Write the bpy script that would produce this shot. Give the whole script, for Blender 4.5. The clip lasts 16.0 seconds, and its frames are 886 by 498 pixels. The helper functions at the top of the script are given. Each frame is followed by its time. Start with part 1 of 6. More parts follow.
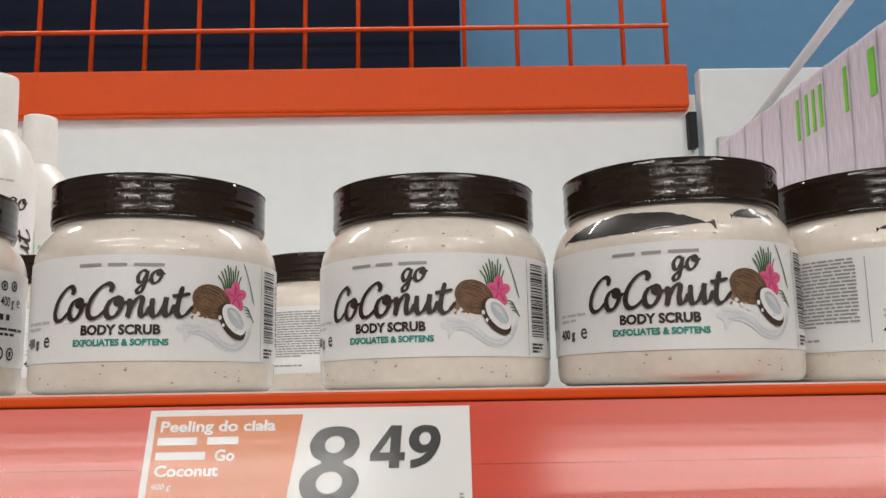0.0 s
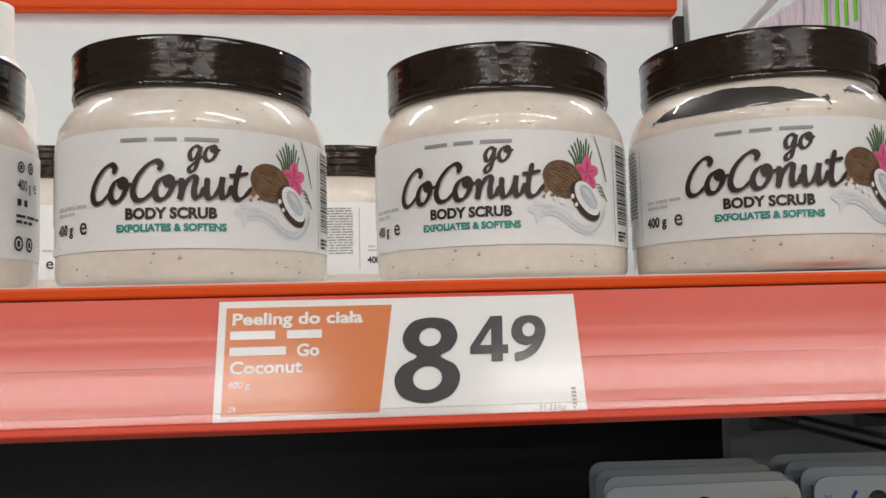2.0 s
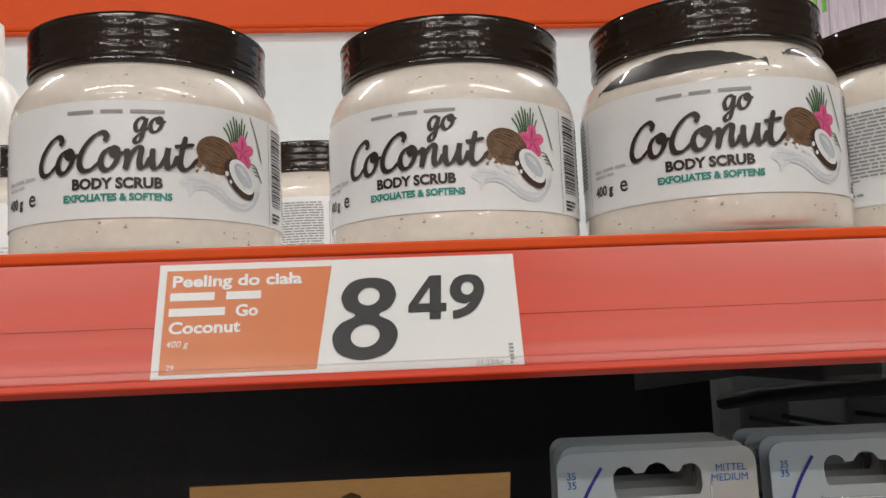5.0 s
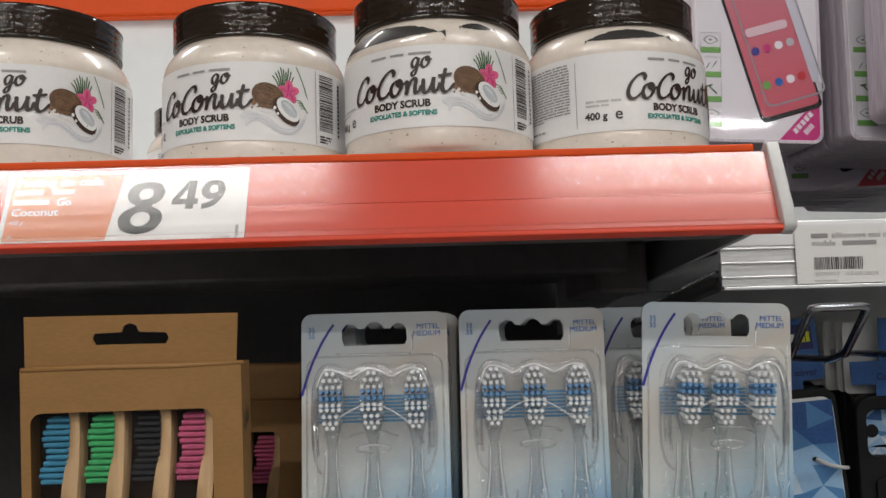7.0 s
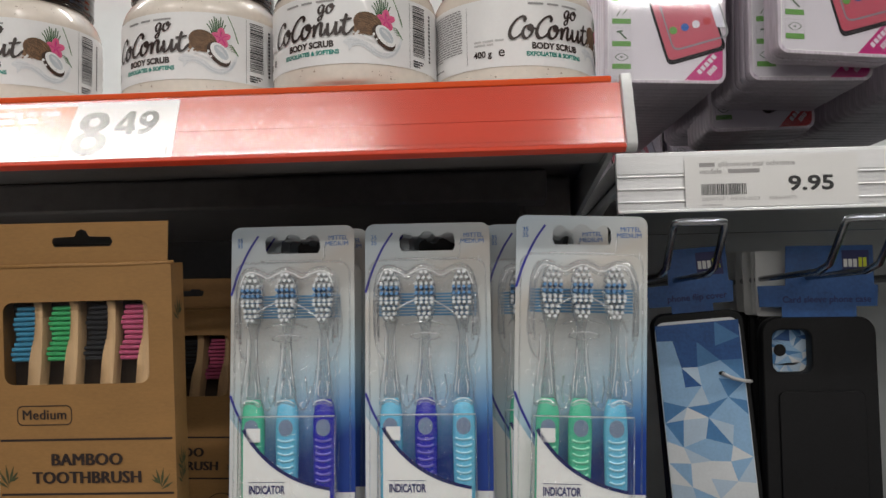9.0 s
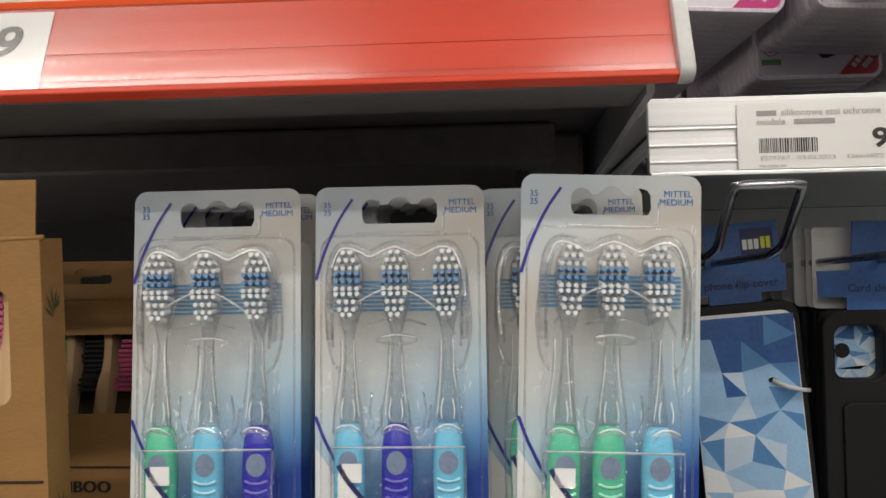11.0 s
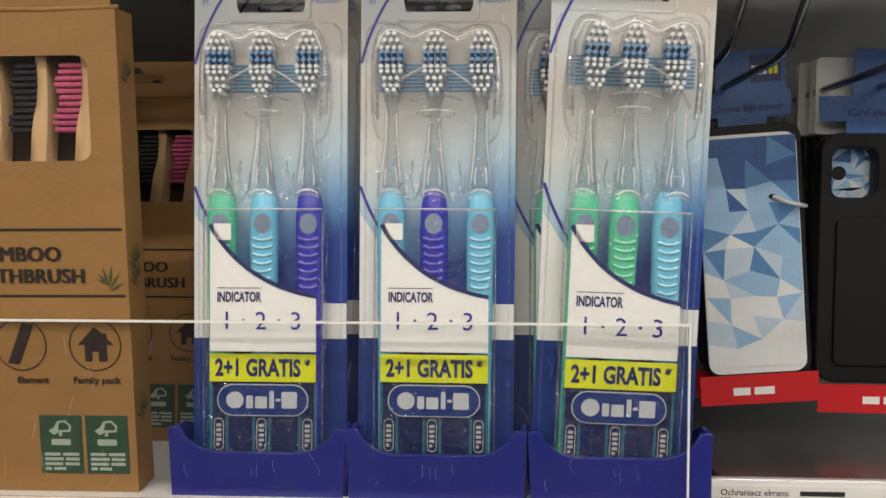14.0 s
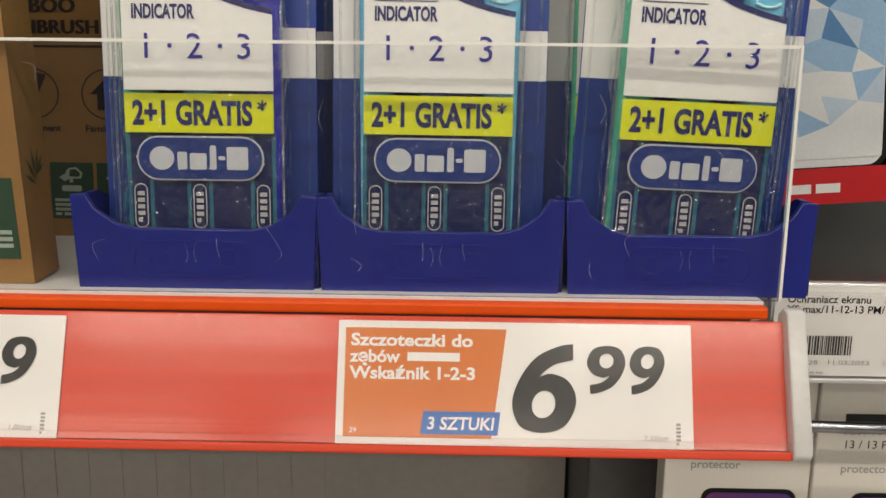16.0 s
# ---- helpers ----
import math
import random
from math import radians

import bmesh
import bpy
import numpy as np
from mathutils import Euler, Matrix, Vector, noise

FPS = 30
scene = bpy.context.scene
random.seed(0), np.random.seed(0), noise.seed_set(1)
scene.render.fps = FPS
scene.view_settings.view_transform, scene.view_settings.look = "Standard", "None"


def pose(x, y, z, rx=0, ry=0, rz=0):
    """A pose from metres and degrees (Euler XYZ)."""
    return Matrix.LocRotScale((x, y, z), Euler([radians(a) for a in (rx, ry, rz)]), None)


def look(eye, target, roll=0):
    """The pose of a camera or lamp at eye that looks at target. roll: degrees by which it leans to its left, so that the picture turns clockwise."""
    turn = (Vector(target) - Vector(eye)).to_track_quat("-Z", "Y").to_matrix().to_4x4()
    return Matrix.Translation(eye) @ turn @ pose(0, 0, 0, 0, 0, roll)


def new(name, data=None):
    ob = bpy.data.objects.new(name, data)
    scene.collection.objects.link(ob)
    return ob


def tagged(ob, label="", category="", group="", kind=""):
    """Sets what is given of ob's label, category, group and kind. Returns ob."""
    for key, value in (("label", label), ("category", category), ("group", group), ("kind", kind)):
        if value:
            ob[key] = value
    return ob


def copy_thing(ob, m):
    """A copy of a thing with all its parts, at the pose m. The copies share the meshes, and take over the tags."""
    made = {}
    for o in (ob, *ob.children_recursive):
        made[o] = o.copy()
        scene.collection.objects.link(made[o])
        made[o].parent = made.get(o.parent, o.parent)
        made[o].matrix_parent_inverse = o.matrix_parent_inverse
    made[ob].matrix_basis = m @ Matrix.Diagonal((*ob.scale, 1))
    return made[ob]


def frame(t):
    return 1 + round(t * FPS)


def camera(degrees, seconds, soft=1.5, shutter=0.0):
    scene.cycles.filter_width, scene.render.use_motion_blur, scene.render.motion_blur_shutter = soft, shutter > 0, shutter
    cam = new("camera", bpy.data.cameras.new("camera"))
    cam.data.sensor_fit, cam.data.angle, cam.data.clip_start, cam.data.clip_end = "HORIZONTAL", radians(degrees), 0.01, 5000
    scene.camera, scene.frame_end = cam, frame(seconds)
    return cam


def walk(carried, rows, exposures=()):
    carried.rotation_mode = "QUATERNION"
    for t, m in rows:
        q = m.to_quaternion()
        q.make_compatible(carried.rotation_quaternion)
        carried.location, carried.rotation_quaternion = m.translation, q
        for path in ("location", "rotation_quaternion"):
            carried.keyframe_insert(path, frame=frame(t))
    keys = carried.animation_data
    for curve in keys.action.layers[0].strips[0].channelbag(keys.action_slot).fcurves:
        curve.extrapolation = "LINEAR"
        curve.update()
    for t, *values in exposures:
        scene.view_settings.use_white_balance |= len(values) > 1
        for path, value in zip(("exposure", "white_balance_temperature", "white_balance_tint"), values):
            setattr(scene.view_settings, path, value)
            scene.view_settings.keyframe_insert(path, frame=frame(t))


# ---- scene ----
cam = camera(53.9, 16.0)
PATH = [
    (0, (0.0531, 0.0387, 1.3739), (0.0767, 2.0103, 1.7090), -0.98),
    (0.5, (0.0270, 0.0426, 1.3731), (0.0986, 2.0152, 1.6953), -1.09),
    (1, (0.0100, 0.0453, 1.3681), (0.1568, 2.0210, 1.6420), -1.45),
    (1.5, (0.0019, 0.0510, 1.3629), (0.1838, 2.0319, 1.5699), -1.68),
    (2, (0.0039, 0.0722, 1.3656), (0.1731, 2.0592, 1.5182), -1.40),
    (2.5, (0.0059, 0.1051, 1.3625), (0.1637, 2.0946, 1.4931), -1.32),
    (3, (0.0098, 0.1349, 1.3586), (0.1245, 2.1279, 1.4796), -1.00),
    (3.2, (0.0118, 0.1438, 1.3571), (0.1094, 2.1383, 1.4693), -0.93),
    (5.3, (0.0315, 0.0484, 1.3366), (0.1880, 2.0263, 1.5881), -2.73),
    (5.5, (0.0384, 0.0338, 1.3274), (0.2061, 2.0093, 1.5908), -2.71),
    (6, (0.0692, 0.0050, 1.3137), (0.1869, 1.9837, 1.5797), -2.40),
    (6.5, (0.1021, -0.0227, 1.3029), (0.2034, 1.9608, 1.5379), -1.83),
    (7, (0.1440, -0.0472, 1.2958), (0.1627, 1.9430, 1.4925), -1.58),
    (7.5, (0.1669, -0.0657, 1.2876), (0.1473, 1.9267, 1.4606), -1.34),
    (8, (0.1906, -0.0826, 1.2722), (0.1569, 1.9106, 1.4334), -1.17),
    (8.5, (0.2125, -0.1064, 1.2604), (0.1438, 1.8857, 1.4249), -1.23),
    (9, (0.2275, -0.1074, 1.2592), (0.0985, 1.8834, 1.4007), -1.13),
    (9.2, (0.2316, -0.0990, 1.2657), (0.0820, 1.8923, 1.3765), -1.07),
    (11.3, (0.2225, 0.0260, 1.2621), (0.1339, 2.0216, 1.3607), -1.26),
    (11.5, (0.2225, 0.0287, 1.2580), (0.1387, 2.0248, 1.3515), -1.35),
    (12, (0.2193, 0.0183, 1.2506), (0.1284, 2.0149, 1.3231), -1.16),
    (12.5, (0.2172, 0.0007, 1.2427), (0.1238, 1.9981, 1.2862), -0.76),
    (13, (0.2171, -0.0159, 1.2327), (0.1242, 1.9819, 1.2410), -0.36),
    (13.5, (0.2159, -0.0236, 1.2212), (0.1174, 1.9736, 1.1835), -0.07),
    (14, (0.2107, -0.0205, 1.2070), (0.1044, 1.9743, 1.1095), 0.02),
    (14.5, (0.2065, -0.0064, 1.1912), (0.0932, 1.9833, 1.0240), -0.10),
    (15, (0.2003, 0.0166, 1.1748), (0.0978, 1.9982, 0.9239), -0.18),
    (15.5, (0.1981, 0.0449, 1.1621), (0.1255, 2.0158, 0.8302), 0.27),
    (16, (0.1940, 0.0753, 1.1513), (0.1604, 2.0354, 0.7552), 0.63),
]
EXPOSURES = [(0, -0.26, 6500, 10), (3.2, -0.26, 6500, 10), (5.5, -0.28, 6500, 10), (8.5, -0.38, 6450, 10), (9.2, -0.34, 6500, 10), (11.3, 0.04, 6850, 10), (12.5, -0.04, 7000, 10), (13, 0.08, 7000, 10), (14.5, 0.12, 7150, 10), (16, -0.02, 7300, 10)]
walk(cam, [(t, look(eye, target, roll)) for t, eye, target, roll in PATH], EXPOSURES)

# ---- world, lamps, exposure ----
world = bpy.data.worlds.new("shop_world")
scene.world = world
world.use_nodes = True
world.node_tree.nodes["Background"].inputs[0].default_value = (0.75, 0.8, 0.85, 1)
world.node_tree.nodes["Background"].inputs[1].default_value = 0.15


def tube_lamp(x, y, power, length=1.5, width=0.09, z=3.25):
    data = bpy.data.lights.new("ceiling_tube", "AREA")
    data.shape, data.size, data.size_y = "RECTANGLE", length, width
    data.energy, data.color = power, (1.0, 0.965, 0.91)
    lamp = new("ceiling_tube", data)
    lamp.matrix_world = pose(x, y, z)


for row_y, power, xs in ((-1.15, 26, (-1.03, 1.35)), (-2.25, 27, (-1.03, 1.35)), (-4.4, 34, (-1.4, 1.6)), (1.35, 36, (-1.4, 0.35, 2.1))):
    for x in xs:
        tube_lamp(x, row_y, power, length=1.7)
for row_y in (-6.8, -9.2, -11.6):
    for x in (-3.2, 0.0, 3.2):
        tube_lamp(x, row_y, 50, length=2.5)

# ---- materials ----


def mat(name, color, rough=0.5, metal=0.0, var=0.06, scale=60.0, bump=0.0, bump_scale=300.0, coat=0.0, spec=0.5, rough_var=0.0, stretch=(1, 1, 1), emit=0.0, alt=None):
    """A surface with colour variation at two scales, a fine relief and a gloss."""
    m = bpy.data.materials.new(name)
    m.use_nodes = True
    nt = m.node_tree
    b = nt.nodes["Principled BSDF"]
    co = nt.nodes.new("ShaderNodeTexCoord")
    mp = nt.nodes.new("ShaderNodeMapping")
    mp.inputs["Scale"].default_value = stretch
    nt.links.new(co.outputs["Object"], mp.inputs["Vector"])
    n1 = nt.nodes.new("ShaderNodeTexNoise")
    n1.inputs["Scale"].default_value, n1.inputs["Detail"].default_value = scale, 5
    n2 = nt.nodes.new("ShaderNodeTexNoise")
    n2.inputs["Scale"].default_value, n2.inputs["Detail"].default_value = scale * 9, 3
    add = nt.nodes.new("ShaderNodeMath")
    add.operation = "ADD"
    half = nt.nodes.new("ShaderNodeMath")
    half.operation = "MULTIPLY"
    half.inputs[1].default_value = 0.5
    for n in (n1, n2):
        nt.links.new(mp.outputs["Vector"], n.inputs["Vector"])
    nt.links.new(n1.outputs["Fac"], add.inputs[0])
    nt.links.new(n2.outputs["Fac"], add.inputs[1])
    nt.links.new(add.outputs[0], half.inputs[0])
    ramp = nt.nodes.new("ShaderNodeValToRGB")
    lo = alt or tuple(max(0.0, c * (1 - 2.2 * var)) for c in color)
    hi = tuple(min(1.0, c * (1 + 1.2 * var)) for c in color)
    ramp.color_ramp.elements[0].position, ramp.color_ramp.elements[1].position = 0.3, 0.68
    ramp.color_ramp.elements[0].color, ramp.color_ramp.elements[1].color = (*lo, 1), (*hi, 1)
    nt.links.new(half.outputs[0], ramp.inputs["Fac"])
    nt.links.new(ramp.outputs["Color"], b.inputs["Base Color"])
    b.inputs["Roughness"].default_value, b.inputs["Metallic"].default_value = rough, metal
    b.inputs["Coat Weight"].default_value, b.inputs["Coat Roughness"].default_value = coat, 0.03
    b.inputs["Specular IOR Level"].default_value = spec
    if rough_var:
        mr = nt.nodes.new("ShaderNodeMapRange")
        mr.inputs["To Min"].default_value, mr.inputs["To Max"].default_value = max(0.02, rough - rough_var), rough + rough_var
        nt.links.new(n1.outputs["Fac"], mr.inputs["Value"])
        nt.links.new(mr.outputs["Result"], b.inputs["Roughness"])
    if bump:
        nb = nt.nodes.new("ShaderNodeTexNoise")
        nb.inputs["Scale"].default_value, nb.inputs["Detail"].default_value = bump_scale, 3
        nt.links.new(mp.outputs["Vector"], nb.inputs["Vector"])
        bp = nt.nodes.new("ShaderNodeBump")
        bp.inputs["Strength"].default_value, bp.inputs["Distance"].default_value = bump, 0.001
        nt.links.new(nb.outputs["Fac"], bp.inputs["Height"])
        nt.links.new(bp.outputs["Normal"], b.inputs["Normal"])
    if emit:
        b.inputs["Emission Color"].default_value, b.inputs["Emission Strength"].default_value = (*color, 1), emit
    return m


def clear_plastic(name, tint=(1, 1, 1), gloss=1.0, ripple=0.15, ripple_scale=90.0, rough=0.03, ior=1.45, most=0.6, depth=0.004, stretch=(1, 1, 1)):
    """A thin clear sheet: see-through, with the gloss of its faces."""
    m = bpy.data.materials.new(name)
    m.use_nodes = True
    nt = m.node_tree
    nt.nodes.remove(nt.nodes["Principled BSDF"])
    out = nt.nodes["Material Output"]
    tr = nt.nodes.new("ShaderNodeBsdfTransparent")
    tr.inputs[0].default_value = (*tint, 1)
    gl = nt.nodes.new("ShaderNodeBsdfGlossy")
    gl.inputs["Roughness"].default_value = rough
    gl.inputs["Color"].default_value = (gloss, gloss, gloss, 1)
    fr = nt.nodes.new("ShaderNodeFresnel")
    fr.inputs["IOR"].default_value = ior
    co = nt.nodes.new("ShaderNodeTexCoord")
    nz = nt.nodes.new("ShaderNodeTexNoise")
    nz.inputs["Scale"].default_value, nz.inputs["Detail"].default_value = ripple_scale, 2
    bp = nt.nodes.new("ShaderNodeBump")
    bp.inputs["Strength"].default_value, bp.inputs["Distance"].default_value = ripple, depth
    mp = nt.nodes.new("ShaderNodeMapping")
    mp.inputs["Scale"].default_value = stretch
    nt.links.new(co.outputs["Object"], mp.inputs["Vector"])
    nt.links.new(mp.outputs["Vector"], nz.inputs["Vector"])
    nt.links.new(nz.outputs["Fac"], bp.inputs["Height"])
    nt.links.new(bp.outputs["Normal"], gl.inputs["Normal"])
    mix = nt.nodes.new("ShaderNodeMixShader")
    cap = nt.nodes.new("ShaderNodeMath")
    cap.operation = "MINIMUM"
    cap.inputs[1].default_value = most
    nt.links.new(fr.outputs[0], cap.inputs[0])
    nt.links.new(cap.outputs[0], mix.inputs[0])
    nt.links.new(tr.outputs[0], mix.inputs[1])
    nt.links.new(gl.outputs[0], mix.inputs[2])
    nt.links.new(mix.outputs[0], out.inputs["Surface"])
    return m


def gradient_print(name, stops, direction, rough=0.35):
    """Printed card whose ink runs from colour to colour along a direction, in metres of the thing."""
    m = bpy.data.materials.new(name)
    m.use_nodes = True
    nt = m.node_tree
    b = nt.nodes["Principled BSDF"]
    b.inputs["Roughness"].default_value = rough
    co = nt.nodes.new("ShaderNodeTexCoord")
    dot = nt.nodes.new("ShaderNodeVectorMath")
    dot.operation = "DOT_PRODUCT"
    dot.inputs[1].default_value = direction
    nt.links.new(co.outputs["Object"], dot.inputs[0])
    mr = nt.nodes.new("ShaderNodeMapRange")
    a, z = stops[0][0], stops[-1][0]
    mr.inputs["From Min"].default_value, mr.inputs["From Max"].default_value = a, z
    nt.links.new(dot.outputs["Value"], mr.inputs["Value"])
    ramp = nt.nodes.new("ShaderNodeValToRGB")
    els = ramp.color_ramp.elements
    while len(els) < len(stops):
        els.new(0.5)
    for e, (at, col) in zip(els, stops):
        e.position, e.color = (at - a) / (z - a), (*col, 1)
    nt.links.new(mr.outputs["Result"], ramp.inputs["Fac"])
    nt.links.new(ramp.outputs["Color"], b.inputs["Base Color"])
    return m


M = dict(
    white_card=mat("white_card", (0.80, 0.80, 0.79), 0.45, var=0.02),
    jar_label=mat("jar_label", (0.80, 0.79, 0.79), 0.38, var=0.015, coat=0.15),
    black_ink=mat("black_ink", (0.011, 0.011, 0.012), 0.55, var=0.1),
    brown_ink=mat("brown_ink", (0.030, 0.016, 0.013), 0.4, var=0.1),
    grey_ink=mat("grey_ink", (0.32, 0.31, 0.31), 0.5, var=0.1),
    pale_ink=mat("pale_ink", (0.52, 0.51, 0.51), 0.5, var=0.1),
    teal_ink=mat("teal_ink", (0.02, 0.27, 0.22), 0.4, var=0.1),
    navy_ink=mat("navy_ink", (0.012, 0.016, 0.12), 0.35, var=0.1),
    violet_ink=mat("violet_ink", (0.03, 0.03, 0.30), 0.35, var=0.1),
    yellow_ink=mat("yellow_ink", (0.68, 0.72, 0.02), 0.35, var=0.03),
    orange_ink=mat("orange_ink", (0.66, 0.17, 0.022), 0.4, var=0.03),
    sign_blue=mat("sign_blue", (0.01, 0.13, 0.46), 0.4, var=0.03),
    white_ink=mat("white_ink", (0.82, 0.82, 0.82), 0.4, var=0.02),
    silver_ink=mat("silver_ink", (0.62, 0.64, 0.68), 0.3, metal=0.3, var=0.04),
    lid=mat("lid", (0.022, 0.013, 0.008), 0.06, var=0.15, bump=0.03, bump_scale=90),
    cream=mat("cream", (0.74, 0.66, 0.58), 0.45, var=0.05, scale=25, coat=1.0),
    speck=mat("speck", (0.34, 0.25, 0.19), 0.6, var=0.2),
    # air gap in a jar, with the lid's reflection in its dark colour
    gap_patch=mat("gap_patch", (0.022, 0.017, 0.015), 0.45, var=0.2, coat=0.4),
    bottle=mat("bottle", (0.80, 0.77, 0.74), 0.3, var=0.03),
    mint_ink=mat("mint_ink", (0.30, 0.58, 0.50), 0.5, var=0.05),
    shelf_white=mat("shelf_white", (0.72, 0.72, 0.71), 0.4, var=0.03, scale=12),
    back_white=mat("back_white", (0.78, 0.81, 0.82), 0.5, var=0.02, scale=6),
    orange_paint=mat("orange_paint", (0.74, 0.078, 0.004), 0.5, spec=0.3, var=0.03, scale=20, bump=0.03),
    rail_red=mat("rail_red", (0.68, 0.056, 0.020), 0.36, spec=0.3, var=0.09, scale=45, stretch=(0.03, 1, 7), rough_var=0.06, bump=0.12, bump_scale=130),
    end_cap=mat("end_cap", (0.62, 0.62, 0.62), 0.4, var=0.03),
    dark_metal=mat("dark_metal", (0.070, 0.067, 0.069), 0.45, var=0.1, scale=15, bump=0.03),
    shaded_metal=mat("shaded_metal", (0.155, 0.142, 0.140), 0.45, var=0.1, scale=15, bump=0.03),
    grey_metal=mat("grey_metal", (0.30, 0.31, 0.32), 0.45, var=0.05, scale=15),
    light_metal=mat("light_metal", (0.66, 0.67, 0.67), 0.42, var=0.04, scale=10),
    alu=mat("alu", (0.80, 0.81, 0.82), 0.34, metal=0.6, var=0.12, scale=60, stretch=(0.02, 1, 8), rough_var=0.1),
    alu_glare=mat("alu_glare", (0.86, 0.87, 0.88), 0.36, metal=0.2, var=0.05, scale=50, stretch=(0.02, 1, 8)),
    navy_board=mat("navy_board", (0.008, 0.015, 0.038), 0.7, spec=0.2, var=0.1, scale=5),
    wall_blue=mat("wall_blue", (0.09, 0.235, 0.41), 0.7, var=0.04, scale=4),
    kraft=mat("kraft", (0.29, 0.150, 0.046), 0.6, var=0.07, scale=35, bump=0.06, bump_scale=500, stretch=(1, 1, 3)),
    kraft_ink=mat("kraft_ink", (0.020, 0.010, 0.008), 0.6, var=0.15),
    leaf_ink=mat("leaf_ink", (0.055, 0.060, 0.020), 0.6, var=0.15),
    green_panel=mat("green_panel", (0.022, 0.065, 0.035), 0.5, var=0.08),
    panel_ink=mat("panel_ink", (0.35, 0.42, 0.36), 0.5, var=0.05),
    bamboo=mat("bamboo", (0.55, 0.36, 0.19), 0.55, var=0.12, scale=40, stretch=(1, 1, 0.08), bump=0.05),
    # kraft card of the box inside, its colour darkened to hold the shade
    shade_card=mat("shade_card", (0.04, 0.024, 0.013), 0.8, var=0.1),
    br_blue=mat("br_blue", (0.04, 0.22, 0.36), 0.5, var=0.15),
    br_green=mat("br_green", (0.05, 0.40, 0.14), 0.5, var=0.15),
    br_black=mat("br_black", (0.012, 0.012, 0.015), 0.5, var=0.15),
    br_pink=mat("br_pink", (0.50, 0.09, 0.19), 0.5, var=0.15),
    tray_blue=mat("tray_blue", (0.010, 0.018, 0.20), 0.28, var=0.08, scale=40, bump=0.05, bump_scale=180),
    tuft_white=mat("tuft_white", (0.70, 0.72, 0.74), 0.45, var=0.03),
    tuft_blue=mat("tuft_blue", (0.12, 0.27, 0.50), 0.45, var=0.05),
    h_green=mat("h_green", (0.10, 0.56, 0.36), 0.25, var=0.04, coat=0.5),
    h_sky=mat("h_sky", (0.17, 0.55, 0.78), 0.25, var=0.04, coat=0.5),
    h_violet=mat("h_violet", (0.036, 0.036, 0.42), 0.25, var=0.04, coat=0.5),
    band_ink=mat("band_ink", (0.10, 0.30, 0.52), 0.4, var=0.06),
    clear_neck=clear_plastic("clear_neck", (0.955, 0.96, 0.965), ripple=1.0, ripple_scale=190, ior=1.9, rough=0.05, most=0.6, depth=0.012),
    blister=clear_plastic("blister", (0.97, 0.975, 0.98), ripple=1.0, ripple_scale=120, ior=1.8, rough=0.045, most=0.36, depth=0.022),
    ridge=clear_plastic("ridge", (0.975, 0.98, 0.985), ripple=0.4, ripple_scale=140, ior=2.3, rough=0.06, most=0.55),
    acrylic=clear_plastic("acrylic", (0.97, 0.975, 0.975), ripple=0.0, ior=1.32, rough=0.02),
    acrylic_edge=mat("acrylic_edge", (0.80, 0.80, 0.78), 0.3, var=0.02),
    rail_clear=clear_plastic("rail_clear", (0.985, 0.98, 0.98), ripple=0.035, ripple_scale=180, rough=0.15, ior=1.40, most=0.3, gloss=0.62, depth=0.002, stretch=(0.012, 1, 1)),
    phone_black=mat("phone_black", (0.008, 0.008, 0.009), 0.5, spec=0.25, var=0.15, bump=0.02),
    pack_clear=clear_plastic("pack_clear", (0.93, 0.91, 0.95), ripple=0.05, ripple_scale=14, rough=0.05, ior=1.5),
    pack_edge=mat("pack_edge", (0.60, 0.54, 0.61), 0.35, var=0.15, scale=80, stretch=(1, 1, 0.1)),
    magenta_ink=mat("magenta_ink", (0.60, 0.012, 0.20), 0.35, var=0.03),
    red_ink=mat("red_ink", (0.58, 0.016, 0.022), 0.35, var=0.03),
    green_ink=mat("green_ink", (0.16, 0.42, 0.08), 0.4, var=0.04),
    lab_blue=mat("lab_blue", (0.026, 0.105, 0.32), 0.4, var=0.15, scale=50),
    lab_navy=mat("lab_navy", (0.016, 0.02, 0.11), 0.4, var=0.05),
    lab_pale=mat("lab_pale", (0.30, 0.50, 0.74), 0.4, var=0.06),
    lab_mid=mat("lab_mid", (0.08, 0.23, 0.48), 0.4, var=0.06),
    lab_faint=mat("lab_faint", (0.50, 0.63, 0.77), 0.4, var=0.04),
    lab_white=mat("lab_white", (0.74, 0.77, 0.80), 0.4, var=0.03),
    dark_gloss=mat("dark_gloss", (0.045, 0.045, 0.047), 0.22, var=0.08, scale=10),
    rib_grey=mat("rib_grey", (0.30, 0.28, 0.26), 0.6, var=0.05, scale=20),
    chrome_dark=mat("chrome_dark", (0.34, 0.35, 0.37), 0.25, metal=1.0, var=0.08),
    pale_pink=mat("pale_pink", (0.75, 0.58, 0.60), 0.4, var=0.03),
    leaf_green=mat("leaf_green", (0.16, 0.50, 0.05), 0.4, var=0.05),
    warm_card=mat("warm_card", (0.70, 0.67, 0.62), 0.4, var=0.02),
    screen_pink=gradient_print("screen_pink", [(0.02, (0.62, 0.10, 0.14)), (0.085, (0.60, 0.16, 0.20)), (0.110, (0.30, 0.34, 0.46)), (0.15, (0.02, 0.30, 0.46))], (0.0, 0.0, 1.0)),
    screen_dusk=gradient_print("screen_dusk", [(0.0, (0.02, 0.02, 0.04)), (0.06, (0.22, 0.02, 0.06)), (0.09, (0.10, 0.03, 0.22))], (0.4, 0.0, 1.0)),
    stripe_ink=mat("stripe_ink", (0.025, 0.14, 0.20), 0.3, var=0.08),
